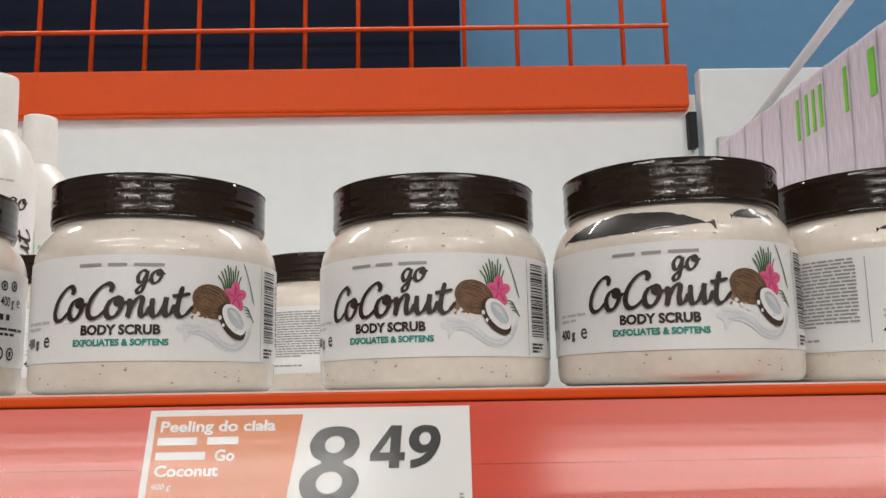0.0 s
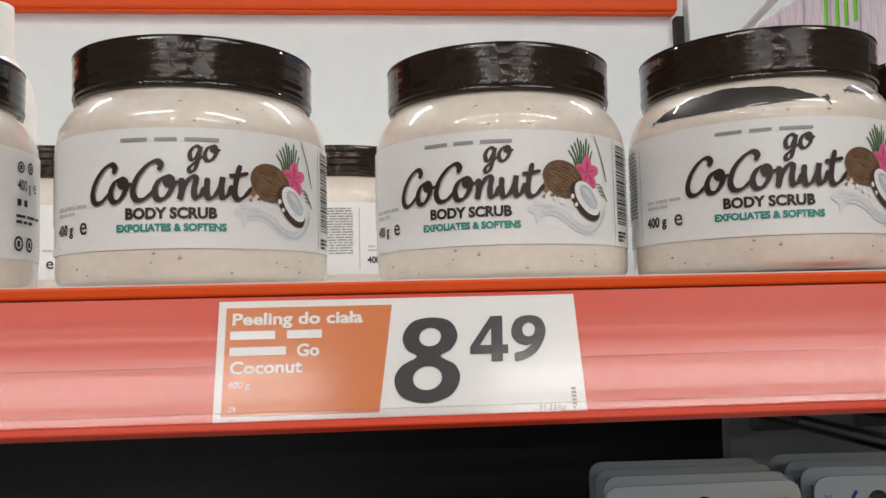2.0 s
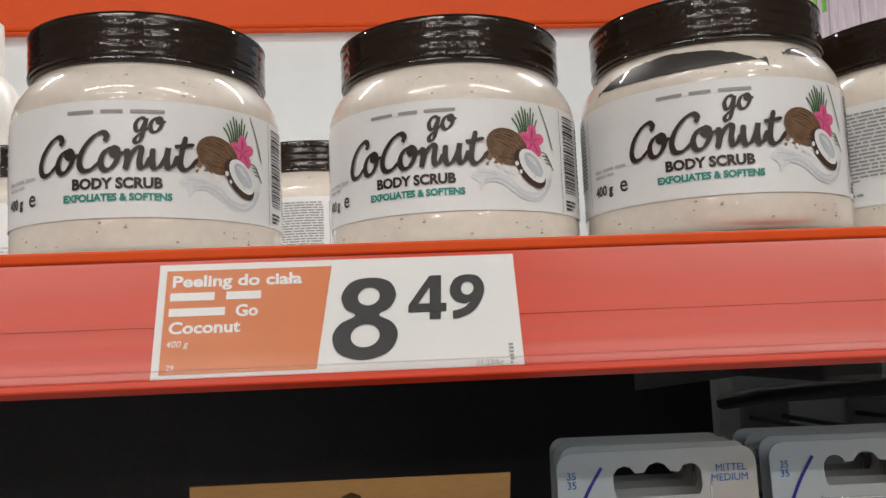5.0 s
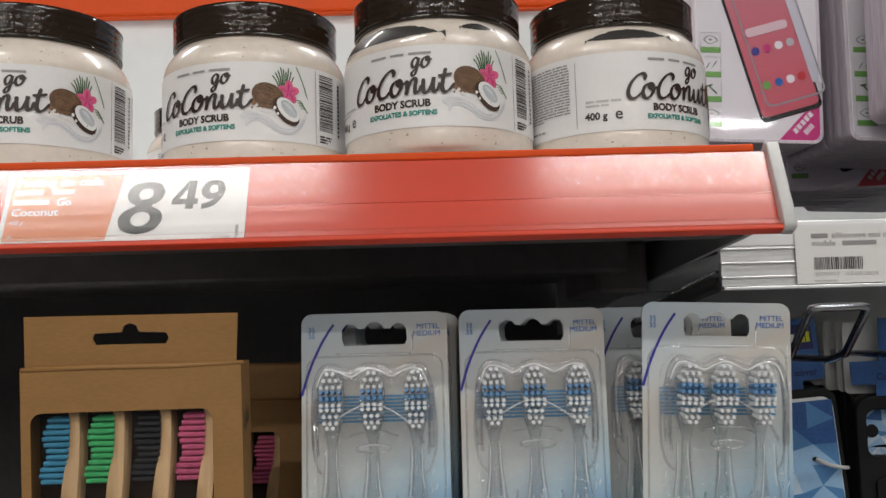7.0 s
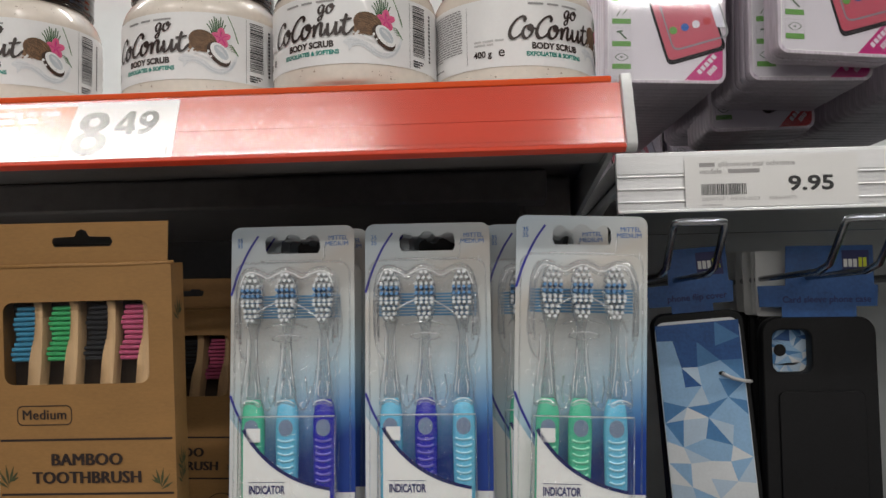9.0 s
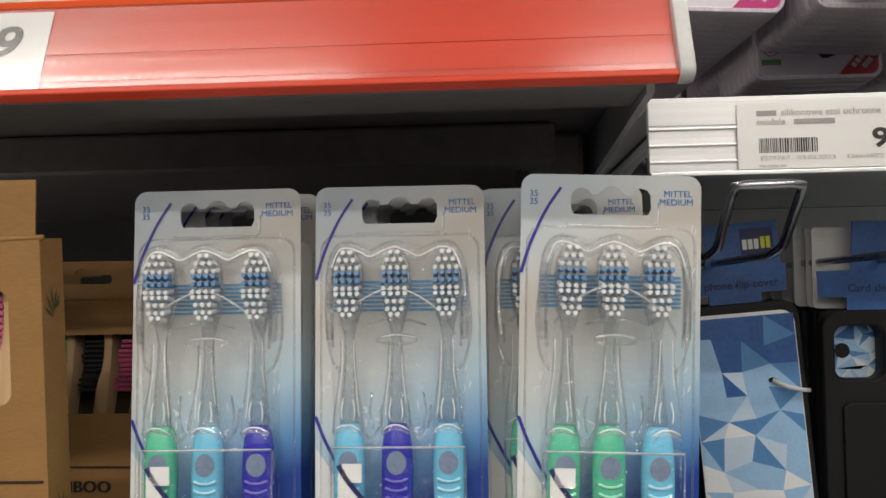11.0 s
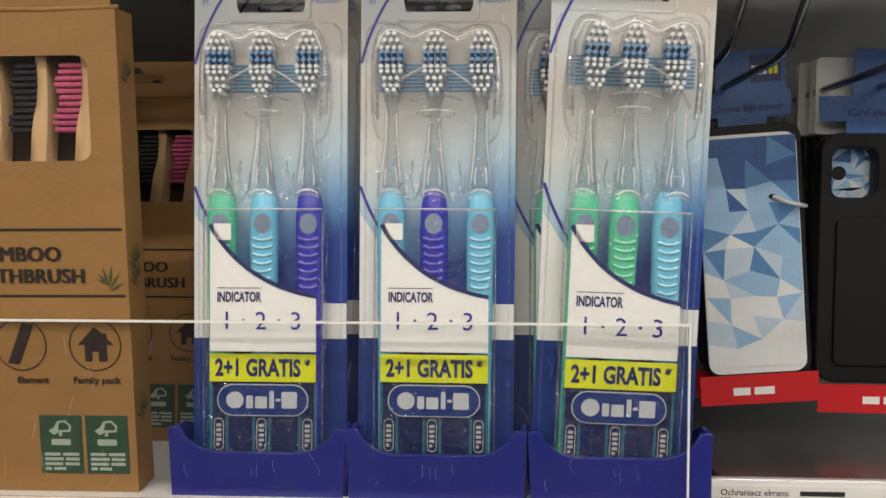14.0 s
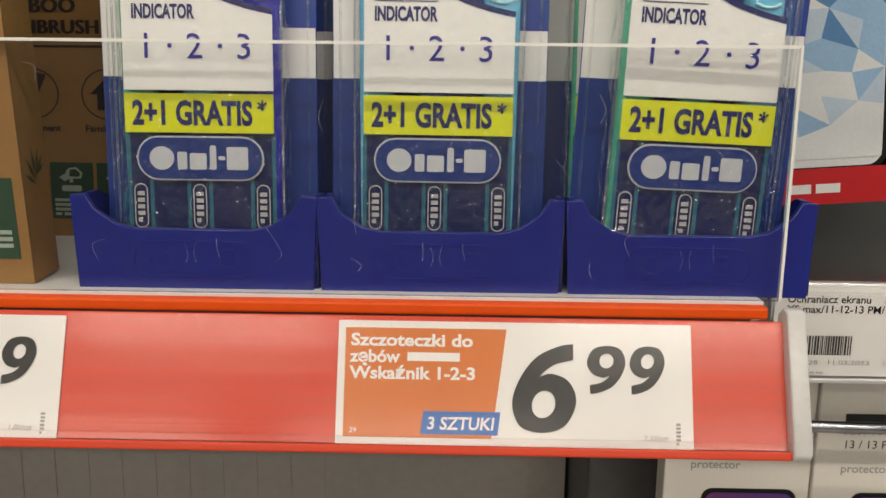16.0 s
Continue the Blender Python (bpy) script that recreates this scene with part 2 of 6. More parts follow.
    floor=mat("floor", (0.42, 0.41, 0.39), 0.35, var=0.08, scale=3),
    ceiling=mat("ceiling", (0.55, 0.55, 0.55), 0.8, var=0.04, scale=2),
    far_goods=mat("far_goods", (0.20, 0.19, 0.20), 0.6, var=0.6, scale=4, stretch=(1, 1, 1.5)),
)

# ---- building helpers ----
FRONT = Matrix.Rotation(radians(90), 4, "X")  # (u, v, w) of a flat drawing to x, z and, towards the viewer, -y


def mesh_of(name, bm, material, smooth=False):
    me = bpy.data.meshes.new(name)
    bm.to_mesh(me)
    bm.free()
    me.materials.append(material)
    if smooth:
        for p in me.polygons:
            p.use_smooth = True
    return me


def part(name, bm, material, parent, label="", smooth=False):
    """Links a bmesh (or a ready mesh) as one part under its thing."""
    me = bm if isinstance(bm, bpy.types.Mesh) else mesh_of(name, bm, material, smooth)
    if isinstance(bm, bpy.types.Mesh) and not me.materials:
        me.materials.append(material)
    ob = new(name, me)
    ob.parent = parent
    if label:
        ob["label"] = label
    return ob


def thing(name, label, category, group="", at=None):
    ob = new(name)
    ob.empty_display_size = 0.01
    if at is not None:
        ob.matrix_world = at
    return tagged(ob, label, category, group)


def solid(name, bm, material, label, category="", kind="", group="", smooth=False):
    ob = new(name, mesh_of(name, bm, material, smooth))
    return tagged(ob, label, category, group, kind)


def block(x0, x1, y0, y1, z0, z1, bevel=0.0, bm=None, seg=2):
    bm = bm or bmesh.new()
    made = bmesh.ops.create_cube(bm, size=1.0, matrix=Matrix.Translation(((x0 + x1) / 2, (y0 + y1) / 2, (z0 + z1) / 2)) @ Matrix.Diagonal((x1 - x0, y1 - y0, z1 - z0, 1)))
    if bevel:
        es = list({e for v in made["verts"] for e in v.link_edges})
        bmesh.ops.bevel(bm, geom=es, offset=bevel, segments=seg, affect="EDGES", profile=0.5)
    return bm


def lathe(profile, seg=48, bm=None):
    """A body of revolution about z from (radius, height) pairs."""
    bm = bm or bmesh.new()
    rings = []
    for r, z in profile:
        rings.append([bm.verts.new((r * math.sin(2 * math.pi * k / seg), -r * math.cos(2 * math.pi * k / seg), z)) for k in range(seg)])
    for a, b in zip(rings, rings[1:]):
        for k in range(seg):
            bm.faces.new((a[k], a[(k + 1) % seg], b[(k + 1) % seg], b[k]))
    bm.faces.new(list(reversed(rings[0])))
    bm.faces.new(rings[-1])
    return bm


def drawing(loops, depth=0.0006, w=0.0, bevel=0.0):
    """A flat piece from closed outlines (u, v); inner outlines are holes. It stands upright, facing -y, its back at w."""
    cu = bpy.data.curves.new("outline", "CURVE")
    cu.dimensions, cu.fill_mode, cu.extrude = "2D", "BOTH", depth / 2
    if bevel:
        cu.bevel_depth, cu.bevel_resolution = bevel, 1
    for loop in loops:
        sp = cu.splines.new("POLY")
        sp.points.add(len(loop) - 1)
        for p, (u, v) in zip(sp.points, loop):
            p.co = (u, v, 0, 1)
        sp.use_cyclic_u = True
    ob = bpy.data.objects.new("outline", cu)
    scene.collection.objects.link(ob)
    me = bpy.data.meshes.new_from_object(ob)
    bpy.data.objects.remove(ob)
    bpy.data.curves.remove(cu)
    me.transform(FRONT @ Matrix.Translation((0, 0, w + depth / 2)))
    me.materials.clear()
    return me


def lettering(text, size, u=0.0, v=0.0, w=0.0, bold=0.0, shear=0.0, align="CENTER", width=0.0, spacing=1.0, turn=0.0, depth=0.0):
    """Words as a thin mesh, facing -y; u, v: where the base line's anchor stands; width: stretch to this width."""
    cu = bpy.data.curves.new("words", "FONT")
    cu.body, cu.size, cu.align_x, cu.shear, cu.offset = text, size, align, shear, bold * size
    cu.space_character, cu.resolution_u, cu.extrude = spacing, 3, depth
    ob = bpy.data.objects.new("words", cu)
    scene.collection.objects.link(ob)
    me = bpy.data.meshes.new_from_object(ob)
    bpy.data.objects.remove(ob)
    bpy.data.curves.remove(cu)
    sx = 1.0
    if width and len(me.vertices):
        xs = [p.co.x for p in me.vertices]
        sx = width / (max(xs) - min(xs))
    me.transform(FRONT @ Matrix.Translation((u, v, w)) @ Matrix.Rotation(radians(turn), 4, "Z") @ Matrix.Diagonal((sx, 1, 1, 1)))
    me.materials.clear()
    return me


def joined(meshes, free=True):
    bm = bmesh.new()
    for me in meshes:
        bm.from_mesh(me)
        if free:
            bpy.data.meshes.remove(me)
    return bm


def bar(bm, u0, u1, v0, v1, w=0.0, cuts=1, skew=0.0):
    """A flat strip of ink, facing -y."""
    pts = [[bm.verts.new((u0 + (u1 - u0) * k / cuts + s * skew, -w, v)) for k in range(cuts + 1)] for s, v in ((0, v0), (1, v1))]
    for k in range(cuts):
        bm.faces.new((pts[0][k], pts[0][k + 1], pts[1][k + 1], pts[1][k]))
    return bm


def text_bars(bm, u0, u1, v0, v1, lines, w=0.0, seed=1, cuts=1, fill=0.62):
    """Writing too small to read: rows of word-long strips."""
    rnd = random.Random(seed)
    step = (v1 - v0) / lines
    for k in range(lines):
        v = v1 - (k + 1) * step
        u = u0
        end = u1 if k < lines - 1 else u0 + (u1 - u0) * 0.6
        while u < end - step * 0.5:
            n = min(end, u + step * rnd.uniform(1.2, 4.5))
            bar(bm, u, n, v, v + step * fill, w, cuts)
            u = n + step * 0.45
    return bm


def bend(target, radius, turn=0.0):
    """Wraps a flat upright drawing round a standing cylinder; u = 0 faces -y, then turned."""
    verts = target.verts if isinstance(target, bmesh.types.BMesh) else target.vertices
    for p in verts:
        a = p.co.x / radius + radians(turn)
        r = radius - p.co.y
        p.co.x, p.co.y = r * math.sin(a), -r * math.cos(a)
    return target


def rounded(u0, u1, v0, v1, r, n=6):
    pts = []
    for cu, cv, a in ((u1 - r, v0 + r, -90), (u1 - r, v1 - r, 0), (u0 + r, v1 - r, 90), (u0 + r, v0 + r, 180)):
        pts += [(cu + r * math.cos(radians(a + 90 * k / n)), cv + r * math.sin(radians(a + 90 * k / n))) for k in range(n + 1)]
    return pts


def ellipse(cu, cv, ru, rv, turn=0.0, n=28):
    c, s = math.cos(radians(turn)), math.sin(radians(turn))
    return [(cu + ru * math.cos(a) * c - rv * math.sin(a) * s, cv + ru * math.cos(a) * s + rv * math.sin(a) * c) for a in (2 * math.pi * k / n for k in range(n))]


def spline(points, n=8):
    """A smooth line through points."""
    p = [points[0], *points, points[-1]]
    out = []
    for k in range(1, len(p) - 2):
        for j in range(n):
            t = j / n
            out.append(tuple(0.5 * (2 * b + (c - a) * t + (2 * a - 5 * b + 4 * c - d) * t * t + (3 * b - a - 3 * c + d) * t ** 3) for a, b, c, d in zip(p[k - 1], p[k], p[k + 1], p[k + 2])))
    out.append(tuple(points[-1]))
    return out


def brush_line(bm, points, width, nib=50.0, thin=0.4, w=0.0, taper=True):
    """A pen stroke of changing width along (u, v) points."""
    line = spline(points)
    last = None
    for k, (u, v) in enumerate(line):
        a = line[max(0, k - 1)]
        b = line[min(len(line) - 1, k + 1)]
        ang = math.atan2(b[1] - a[1], b[0] - a[0])
        h = 0.5 * width * (thin + (1 - thin) * abs(math.sin(ang - radians(nib - 45))))
        if taper:
            h *= min(1.0, 0.55 + 0.25 * min(k, len(line) - 1 - k))
        nu, nv = -math.sin(ang) * h, math.cos(ang) * h
        pair = (bm.verts.new((u + nu, -w, v + nv)), bm.verts.new((u - nu, -w, v - nv)))
        if last:
            bm.faces.new((last[0], last[1], pair[1], pair[0]))
        last = pair
    return bm


def wire(points, radius, seg=8, closed=False, bm=None):
    """A round wire along 3D points."""
    bm = bm or bmesh.new()
    pts = [Vector(p) for p in points]
    rings = []
    up = Vector((0.31, 0.17, 0.93))
    for k, p in enumerate(pts):
        d = (pts[min(k + 1, len(pts) - 1)] - pts[max(k - 1, 0)]).normalized()
        a = d.cross(up).normalized()
        b = d.cross(a).normalized()
        rings.append([bm.verts.new(p + radius * (a * math.cos(2 * math.pi * j / seg) + b * math.sin(2 * math.pi * j / seg))) for j in range(seg)])
    for r, s in zip(rings, rings[1:]):
        for j in range(seg):
            bm.faces.new((r[j], r[(j + 1) % seg], s[(j + 1) % seg], s[j]))
    bm.faces.new(rings[0][::-1])
    bm.faces.new(rings[-1])
    return bm

# ---- large structure ----
SHELF_A, SHELF_B = 1.3768, 1.0850  # tops of the two shelves
LEFT, RIGHT, BACK = -1.05, 0.290, 1.000


def setting(name, bm, material, label, smooth=False):
    return solid(name, bm, material, label, kind="structure", smooth=smooth)


setting("floor", block(-6, 6, -13.0, 4.6, -0.1, 0.0), M["floor"], "pale grey polished shop floor")
setting("ceiling", block(-6, 6, -13.0, 4.6, 3.4, 3.5), M["ceiling"], "light grey shop ceiling above tube lamps")
setting("wall_south", block(-6, 6, -13.1, -13.0, 0, 3.4), M["far_goods"], "wall of dim goods across the aisle")
# unseen low block, added to keep the guard's reflections dark
setting("wall_7", block(-6, 6, -3.1, -2.2, 0, 1.5), M["far_goods"], "unseen low dim wall added to darken reflections")
setting("wall_north", block(-6, 6, 4.5, 4.6, 0, 3.4), M["wall_blue"], "plain blue painted shop wall")
setting("wall_west", block(-6.1, -6, -13.1, 4.6, 0, 3.4), M["ceiling"], "plain light grey end wall")
setting("wall_east", block(6, 6.1, -13.1, 4.6, 0, 3.4), M["ceiling"], "plain light grey end wall")

# the blue header board behind the wire grid
setting("trim_3", block(-3.0, 0.10, 1.30, 1.33, 1.72, 2.6), M["navy_board"], "dark navy board behind the wire grid")
setting("backdrop", block(-3.0, 3.0, 1.50, 1.53, 1.2, 2.9), M["wall_blue"], "blue header board above the shelving")

# shelving bay with the orange edges
setting("wall_1", block(LEFT, 0.352, BACK, BACK + 0.02, 1.372, 1.70), M["back_white"], "pale grey steel back panel")
# shade below the upper shelf is put into this panel's dark colour
setting("wall_2", block(LEFT, 0.560, BACK, BACK + 0.02, 0.2, 1.3715), M["dark_metal"], "steel back panel, coloured dark for the shade under the shelf")
setting("wall_3", block(0.364, 2.4, BACK - 0.005, BACK + 0.015, 1.36, 1.744, 0.002), M["back_white"], "pale grey back panel of the neighbouring bay")
setting("wall_4", block(0.298, 2.4, 0.780, 0.795, 0.2, 1.3312), M["back_white"], "grey lower back panel of the neighbouring bay")
up = block(0.352, 0.360, BACK + 0.002, BACK + 0.04, 0.0, 1.715, 0.001)
setting("trim_1", up, M["light_metal"], "slotted grey steel upright between bays")
br = block(0.3465, 0.3560, BACK - 0.012, BACK + 0.001, 1.648, 1.69, 0.001)
setting("trim_2", br, M["phone_black"], "black hook-in clip on the upright")


def header_bar():
    ob = thing("header_bar", "orange steel header bar along the top of the shelving", "shelf trim")
    part("face", block(LEFT, 0.348, BACK - 0.016, BACK - 0.001, 1.6945, 1.7460, 0.003), M["orange_paint"], ob)
    part("lower_lip", block(LEFT, 0.346, BACK - 0.013, BACK - 0.002, 1.6922, 1.6942, 0.0005), M["orange_paint"], ob)
    return ob


header_bar()


def wire_grid():
    ob = thing("wire_grid", "orange powder-coated wire grid above the header bar", "wire grid")
    y = 1.045
    pitch = 0.0647
    for k in range(24):
        x = 0.3422 if k == 0 else 0.2895 - pitch * (k - 1)
        part("upright_wire", wire([(x, y, 1.75), (x, y, 2.3)], 0.0028), M["orange_paint"], ob, smooth=True)
    for z in (1.817, 1.875, 1.933, 1.991, 2.05):
        part("cross_wire", wire([(0.345, y - 0.004, z), (LEFT, y - 0.004, z)], 0.0028), M["orange_paint"], ob, smooth=True)
    return ob


wire_grid()


def shelf_board(top, front, label):
    """A sheet-metal shelf: white top, underside coloured dark for shade, a folded front and side bracket."""
    ob = thing("shelf", label, "shelf", "shelves of the bay")
    part("top_sheet", block(LEFT, RIGHT - 0.004, front + 0.0052, BACK - 0.02, top - 0.002, top), M["shelf_white"], ob)
    part("front_lip", block(LEFT, RIGHT - 0.004, front, front + 0.005, top - 0.0042, top - 0.0006, 0.0008), M["orange_paint"], ob, "orange folded front lip")
    # parts below the top sheet carry the under-shelf shade in their colour
    part("front_fold", block(LEFT, RIGHT - 0.006, front + 0.008, front + 0.045, top - 0.038, top - 0.0025, 0.001), M["shaded_metal"], ob)
    part("underside", block(LEFT, RIGHT - 0.006, front + 0.046, BACK - 0.03, top - 0.024, top - 0.0025), M["shaded_metal"], ob)
    part("cross_rib", block(LEFT, RIGHT - 0.03, front + 0.14, front + 0.17, top - 0.046, top - 0.0245, 0.002), M["shaded_metal"], ob)
    part("notch_plate", block(RIGHT - 0.045, RIGHT - 0.012, front + 0.17, front + 0.30, top - 0.058, top - 0.0245, 0.003), M["shaded_metal"], ob)
    bracket = drawing([[(front + 0.012, top - 0.040), (front + 0.25, top - 0.052), (BACK - 0.03, top - 0.085), (BACK - 0.03, top - 0.003), (front + 0.012, top - 0.003)]], 0.003)
    bracket.transform(Matrix.Translation((RIGHT - 0.006, 0, 0)) @ Matrix.Rotation(radians(90), 4, "Z"))
    part("side_bracket", bracket, M["grey_metal"], ob, "grey steel side bracket")
    return ob


shelf_board(SHELF_A, 0.3300, "white sheet-metal shelf with an orange front lip, holding jars")
shelf_board(SHELF_B, 0.3250, "white sheet-metal shelf with an orange lip, holding brushes")


def price_rail(front, top):
    """A slanted price rail: red insert, clear cover, ribbed edges, an end cap."""
    ob = thing("price_rail", "red slanted plastic price rail with a clear cover", "price rail", "price rails", pose(0, front, top, RAIL_TILT, 0, 0))
    part("insert", block(LEFT, RIGHT, 0.0, 0.0022, -RAIL_H, 0.0), M["rail_red"], ob, "glossy red insert strip")
    part("bottom_channel", block(LEFT, RIGHT, -0.0035, 0.002, -RAIL_H - 0.0028, -RAIL_H - 0.0002, 0.0006), M["rail_red"], ob)
    part("clear_lip", block(LEFT, RIGHT, -0.0040, -0.0026, -RAIL_H - 0.0002, -RAIL_H + 0.0022, 0.0004), M["rail_clear"], ob, "clear lower lip")
    part("middle_ridge", block(LEFT, RIGHT, -0.0003, 0.0, -RAIL_H * 0.56, -RAIL_H * 0.54), M["rail_red"], ob)
    part("cover", block(LEFT, RIGHT, -0.0019, -0.0013, -RAIL_H, -0.0006), M["rail_clear"], ob, "clear plastic cover strip").visible_shadow = False
    cap = drawing([[(-0.0046, -RAIL_H - 0.0005), (-0.0030, -RAIL_H - 0.0022), (0.0020, -RAIL_H - 0.0020), (0.0040, -0.002), (0.0030, 0.0022), (-0.0010, 0.0035), (-0.0038, 0.0020)]], 0.0042, bevel=0.0006)
    cap.transform(Matrix.Translation((RIGHT + 0.0005, 0, 0)) @ Matrix.Rotation(radians(90), 4, "Z"))
    part("end_cap", cap, M["end_cap"], ob, "pale grey plastic end cap")
    return ob


RAIL_TILT, RAIL_H = -20.5, 0.0370
price_rail(0.3292, 1.3722)
price_rail(0.3245, 1.0805)


def closed_spline(points, n=5):
    """A smooth closed outline through points."""
    m = len(points)
    out = []
    for k in range(m):
        a, b, c, d = (points[(k + j) % m] for j in (-1, 0, 1, 2))
        for j in range(n):
            t = j / n
            out.append(tuple(0.5 * (2 * q + (r - p) * t + (2 * p - 5 * q + 4 * r - v) * t * t + (3 * q - p - 3 * r + v) * t ** 3) for p, q, r, v in zip(a, b, c, d)))
    return out


NINE = [(0.33, 1.0), (0.56, 0.93), (0.67, 0.68), (0.62, 0.40), (0.47, 0.15), (0.25, 0.02), (0.10, -0.01), (0.085, 0.0), (0.07, 0.16), (0.085, 0.175), (0.27, 0.23), (0.40, 0.36), (0.29, 0.33), (0.11, 0.40), (0.0, 0.58), (0.01, 0.77), (0.11, 0.94)]
DIGITS = {
    "8": (closed_spline([(0.34, 1.0), (0.54, 0.95), (0.63, 0.78), (0.575, 0.62), (0.465, 0.535), (0.62, 0.43), (0.68, 0.27), (0.59, 0.08), (0.34, 0.0), (0.09, 0.08), (0.0, 0.27), (0.06, 0.43), (0.215, 0.535), (0.105, 0.62), (0.05, 0.78), (0.14, 0.95)]), ellipse(0.34, 0.765, 0.115, 0.112), ellipse(0.34, 0.285, 0.150, 0.138)),
    "4": ([(0.42, 1.0), (0.66, 1.0), (0.66, 0.36), (0.77, 0.36), (0.77, 0.17), (0.66, 0.17), (0.66, 0.0), (0.43, 0.0), (0.43, 0.17), (0.0, 0.17), (0.0, 0.33)], [(0.43, 0.36), (0.43, 0.74), (0.20, 0.36)]),
    "9": (closed_spline(NINE), ellipse(0.335, 0.68, 0.125, 0.155)),
    "6": (closed_spline([(0.67 - a, 1.0 - b) for a, b in NINE]), ellipse(0.335, 0.32, 0.125, 0.155)),
    "3": (closed_spline([(0.09, 0.95), (0.32, 1.0), (0.55, 0.93), (0.62, 0.76), (0.55, 0.60), (0.44, 0.53), (0.60, 0.44), (0.66, 0.28), (0.57, 0.07), (0.30, -0.01), (0.03, 0.04), (0.03, 0.06), (0.05, 0.21), (0.07, 0.22), (0.27, 0.18), (0.42, 0.29), (0.35, 0.42), (0.17, 0.44), (0.16, 0.46), (0.16, 0.60), (0.18, 0.61), (0.33, 0.63), (0.40, 0.73), (0.32, 0.82), (0.11, 0.77), (0.09, 0.79)]),),
}


def digit(key, u0, u1, v0, v1, w, lean=0.10):
    """One heavy slanted numeral filling a box."""
    loops = DIGITS[key]
    pts = [(a + lean * b, b) for a, b in loops[0]]
    lo, hi = min(a for a, b in pts), max(a for a, b in pts)
    k = (u1 - u0) / (hi - lo)
    return drawing([[(u0 + (a + lean * b - lo) * k, v0 + b * (v1 - v0)) for a, b in loop] for loop in loops], 0.0001, w)


def word_bars(bm, text, u0, u1, v0, v1, w, cuts=1):
    """A maker's words as plain bars of their lengths."""
    step = (u1 - u0) / len(text)
    at = 0
    for word in text.split(" "):
        bar(bm, u0 + step * at, u0 + step * (at + len(word) - 0.25), v0 + (v1 - v0) * 0.12, v0 + (v1 - v0) * 0.88, w, cuts)
        at += len(word) + 1
    return bm


def price_tag(front, top, middle, draw, label):
    ob = thing("price_tag", label, "price tag", "price tags in red rails", pose(middle, front, top, RAIL_TILT, 0, 0) @ pose(0, -0.0008, -0.0015))
    draw(ob)
    return ob


TW, TH = 0.1035, 0.0365


def tag_base(ob, lines, number, small, shift=0.0):
    """White card, orange field with white words, big price."""
    part("card", block(-TW / 2, TW / 2, 0.0, 0.0004, -TH, 0.0), M["white_card"], ob)
    u0 = -TW / 2
    field = drawing([[(u0 + 0.0022, -TH + 0.0028), (u0 + 0.0452, -TH + 0.0028), (u0 + 0.0495, -0.0021), (u0 + 0.0022, -0.0021)]], 0.0001, 0.0001)
    part("field", field, M["orange_ink"], ob, "orange printed field")
    bm = bmesh.new()
    for k, (text, width, marks) in enumerate(lines):
        v = -0.0073 - k * 0.0048
        if text:
            me = lettering(text, 0.0050, u0 + 0.0038, v, 0.0003, bold=0.030, align="LEFT", width=width)
            bm.from_mesh(me)
            bpy.data.meshes.remove(me)
        for words, a, b in marks:
            word_bars(bm, words, u0 + a, u0 + b, v, v + 0.0033, 0.0003)
    part("print", bm, M["white_ink"], ob, "white words")
    part("small_print", joined([lettering(small, 0.0028, u0 + 0.0034, -0.0258, 0.0003, align="LEFT", shear=0.15), lettering("29", 0.0022, u0 + 0.004, -TH + 0.0040, 0.0003, align="LEFT")]), M["white_ink"], ob)
    whole, cents = number
    numerals = [digit(whole, u0 + shift + 0.0512, u0 + shift + 0.0698, -TH + 0.0048, -0.0064, 0.0002), digit(cents[0], u0 + shift + 0.0730, u0 + shift + 0.0842, -TH + 0.0163, -0.0064, 0.0002, 0.06), digit(cents[1], u0 + shift + 0.0854, u0 + shift + 0.0956, -TH + 0.0163, -0.0064, 0.0002)]
    part("price", joined(numerals), M["black_ink"], ob, "large black price")
    return u0


def tag_jar(ob):
    u0 = tag_base(ob, [("Peeling do ciała", 0.0370, []), ("", 0, [("Gotta Love", 0.0036, 0.0300)]), ("", 0, [("Nature", 0.0036, 0.0200)]), ("Coconut", 0.0200, [])], ("8", "49"), "400 g", -0.0016)
    part("more_print", joined([lettering("Go", 0.0050, u0 + 0.0222, -0.0169, 0.0003, bold=0.030, align="LEFT")]), M["white_ink"], ob)
    part("unit_price", joined([lettering("21.23/kg", 0.0023, u0 + 0.0935, -TH + 0.0018, 0.0002, shear=0.2, align="CENTER")]), M["grey_ink"], ob)
    part("side_code", text_bars(bmesh.new(), u0 + 0.0995, u0 + 0.1008, -TH + 0.002, -TH + 0.0085, 6, 0.0002), M["grey_ink"], ob)


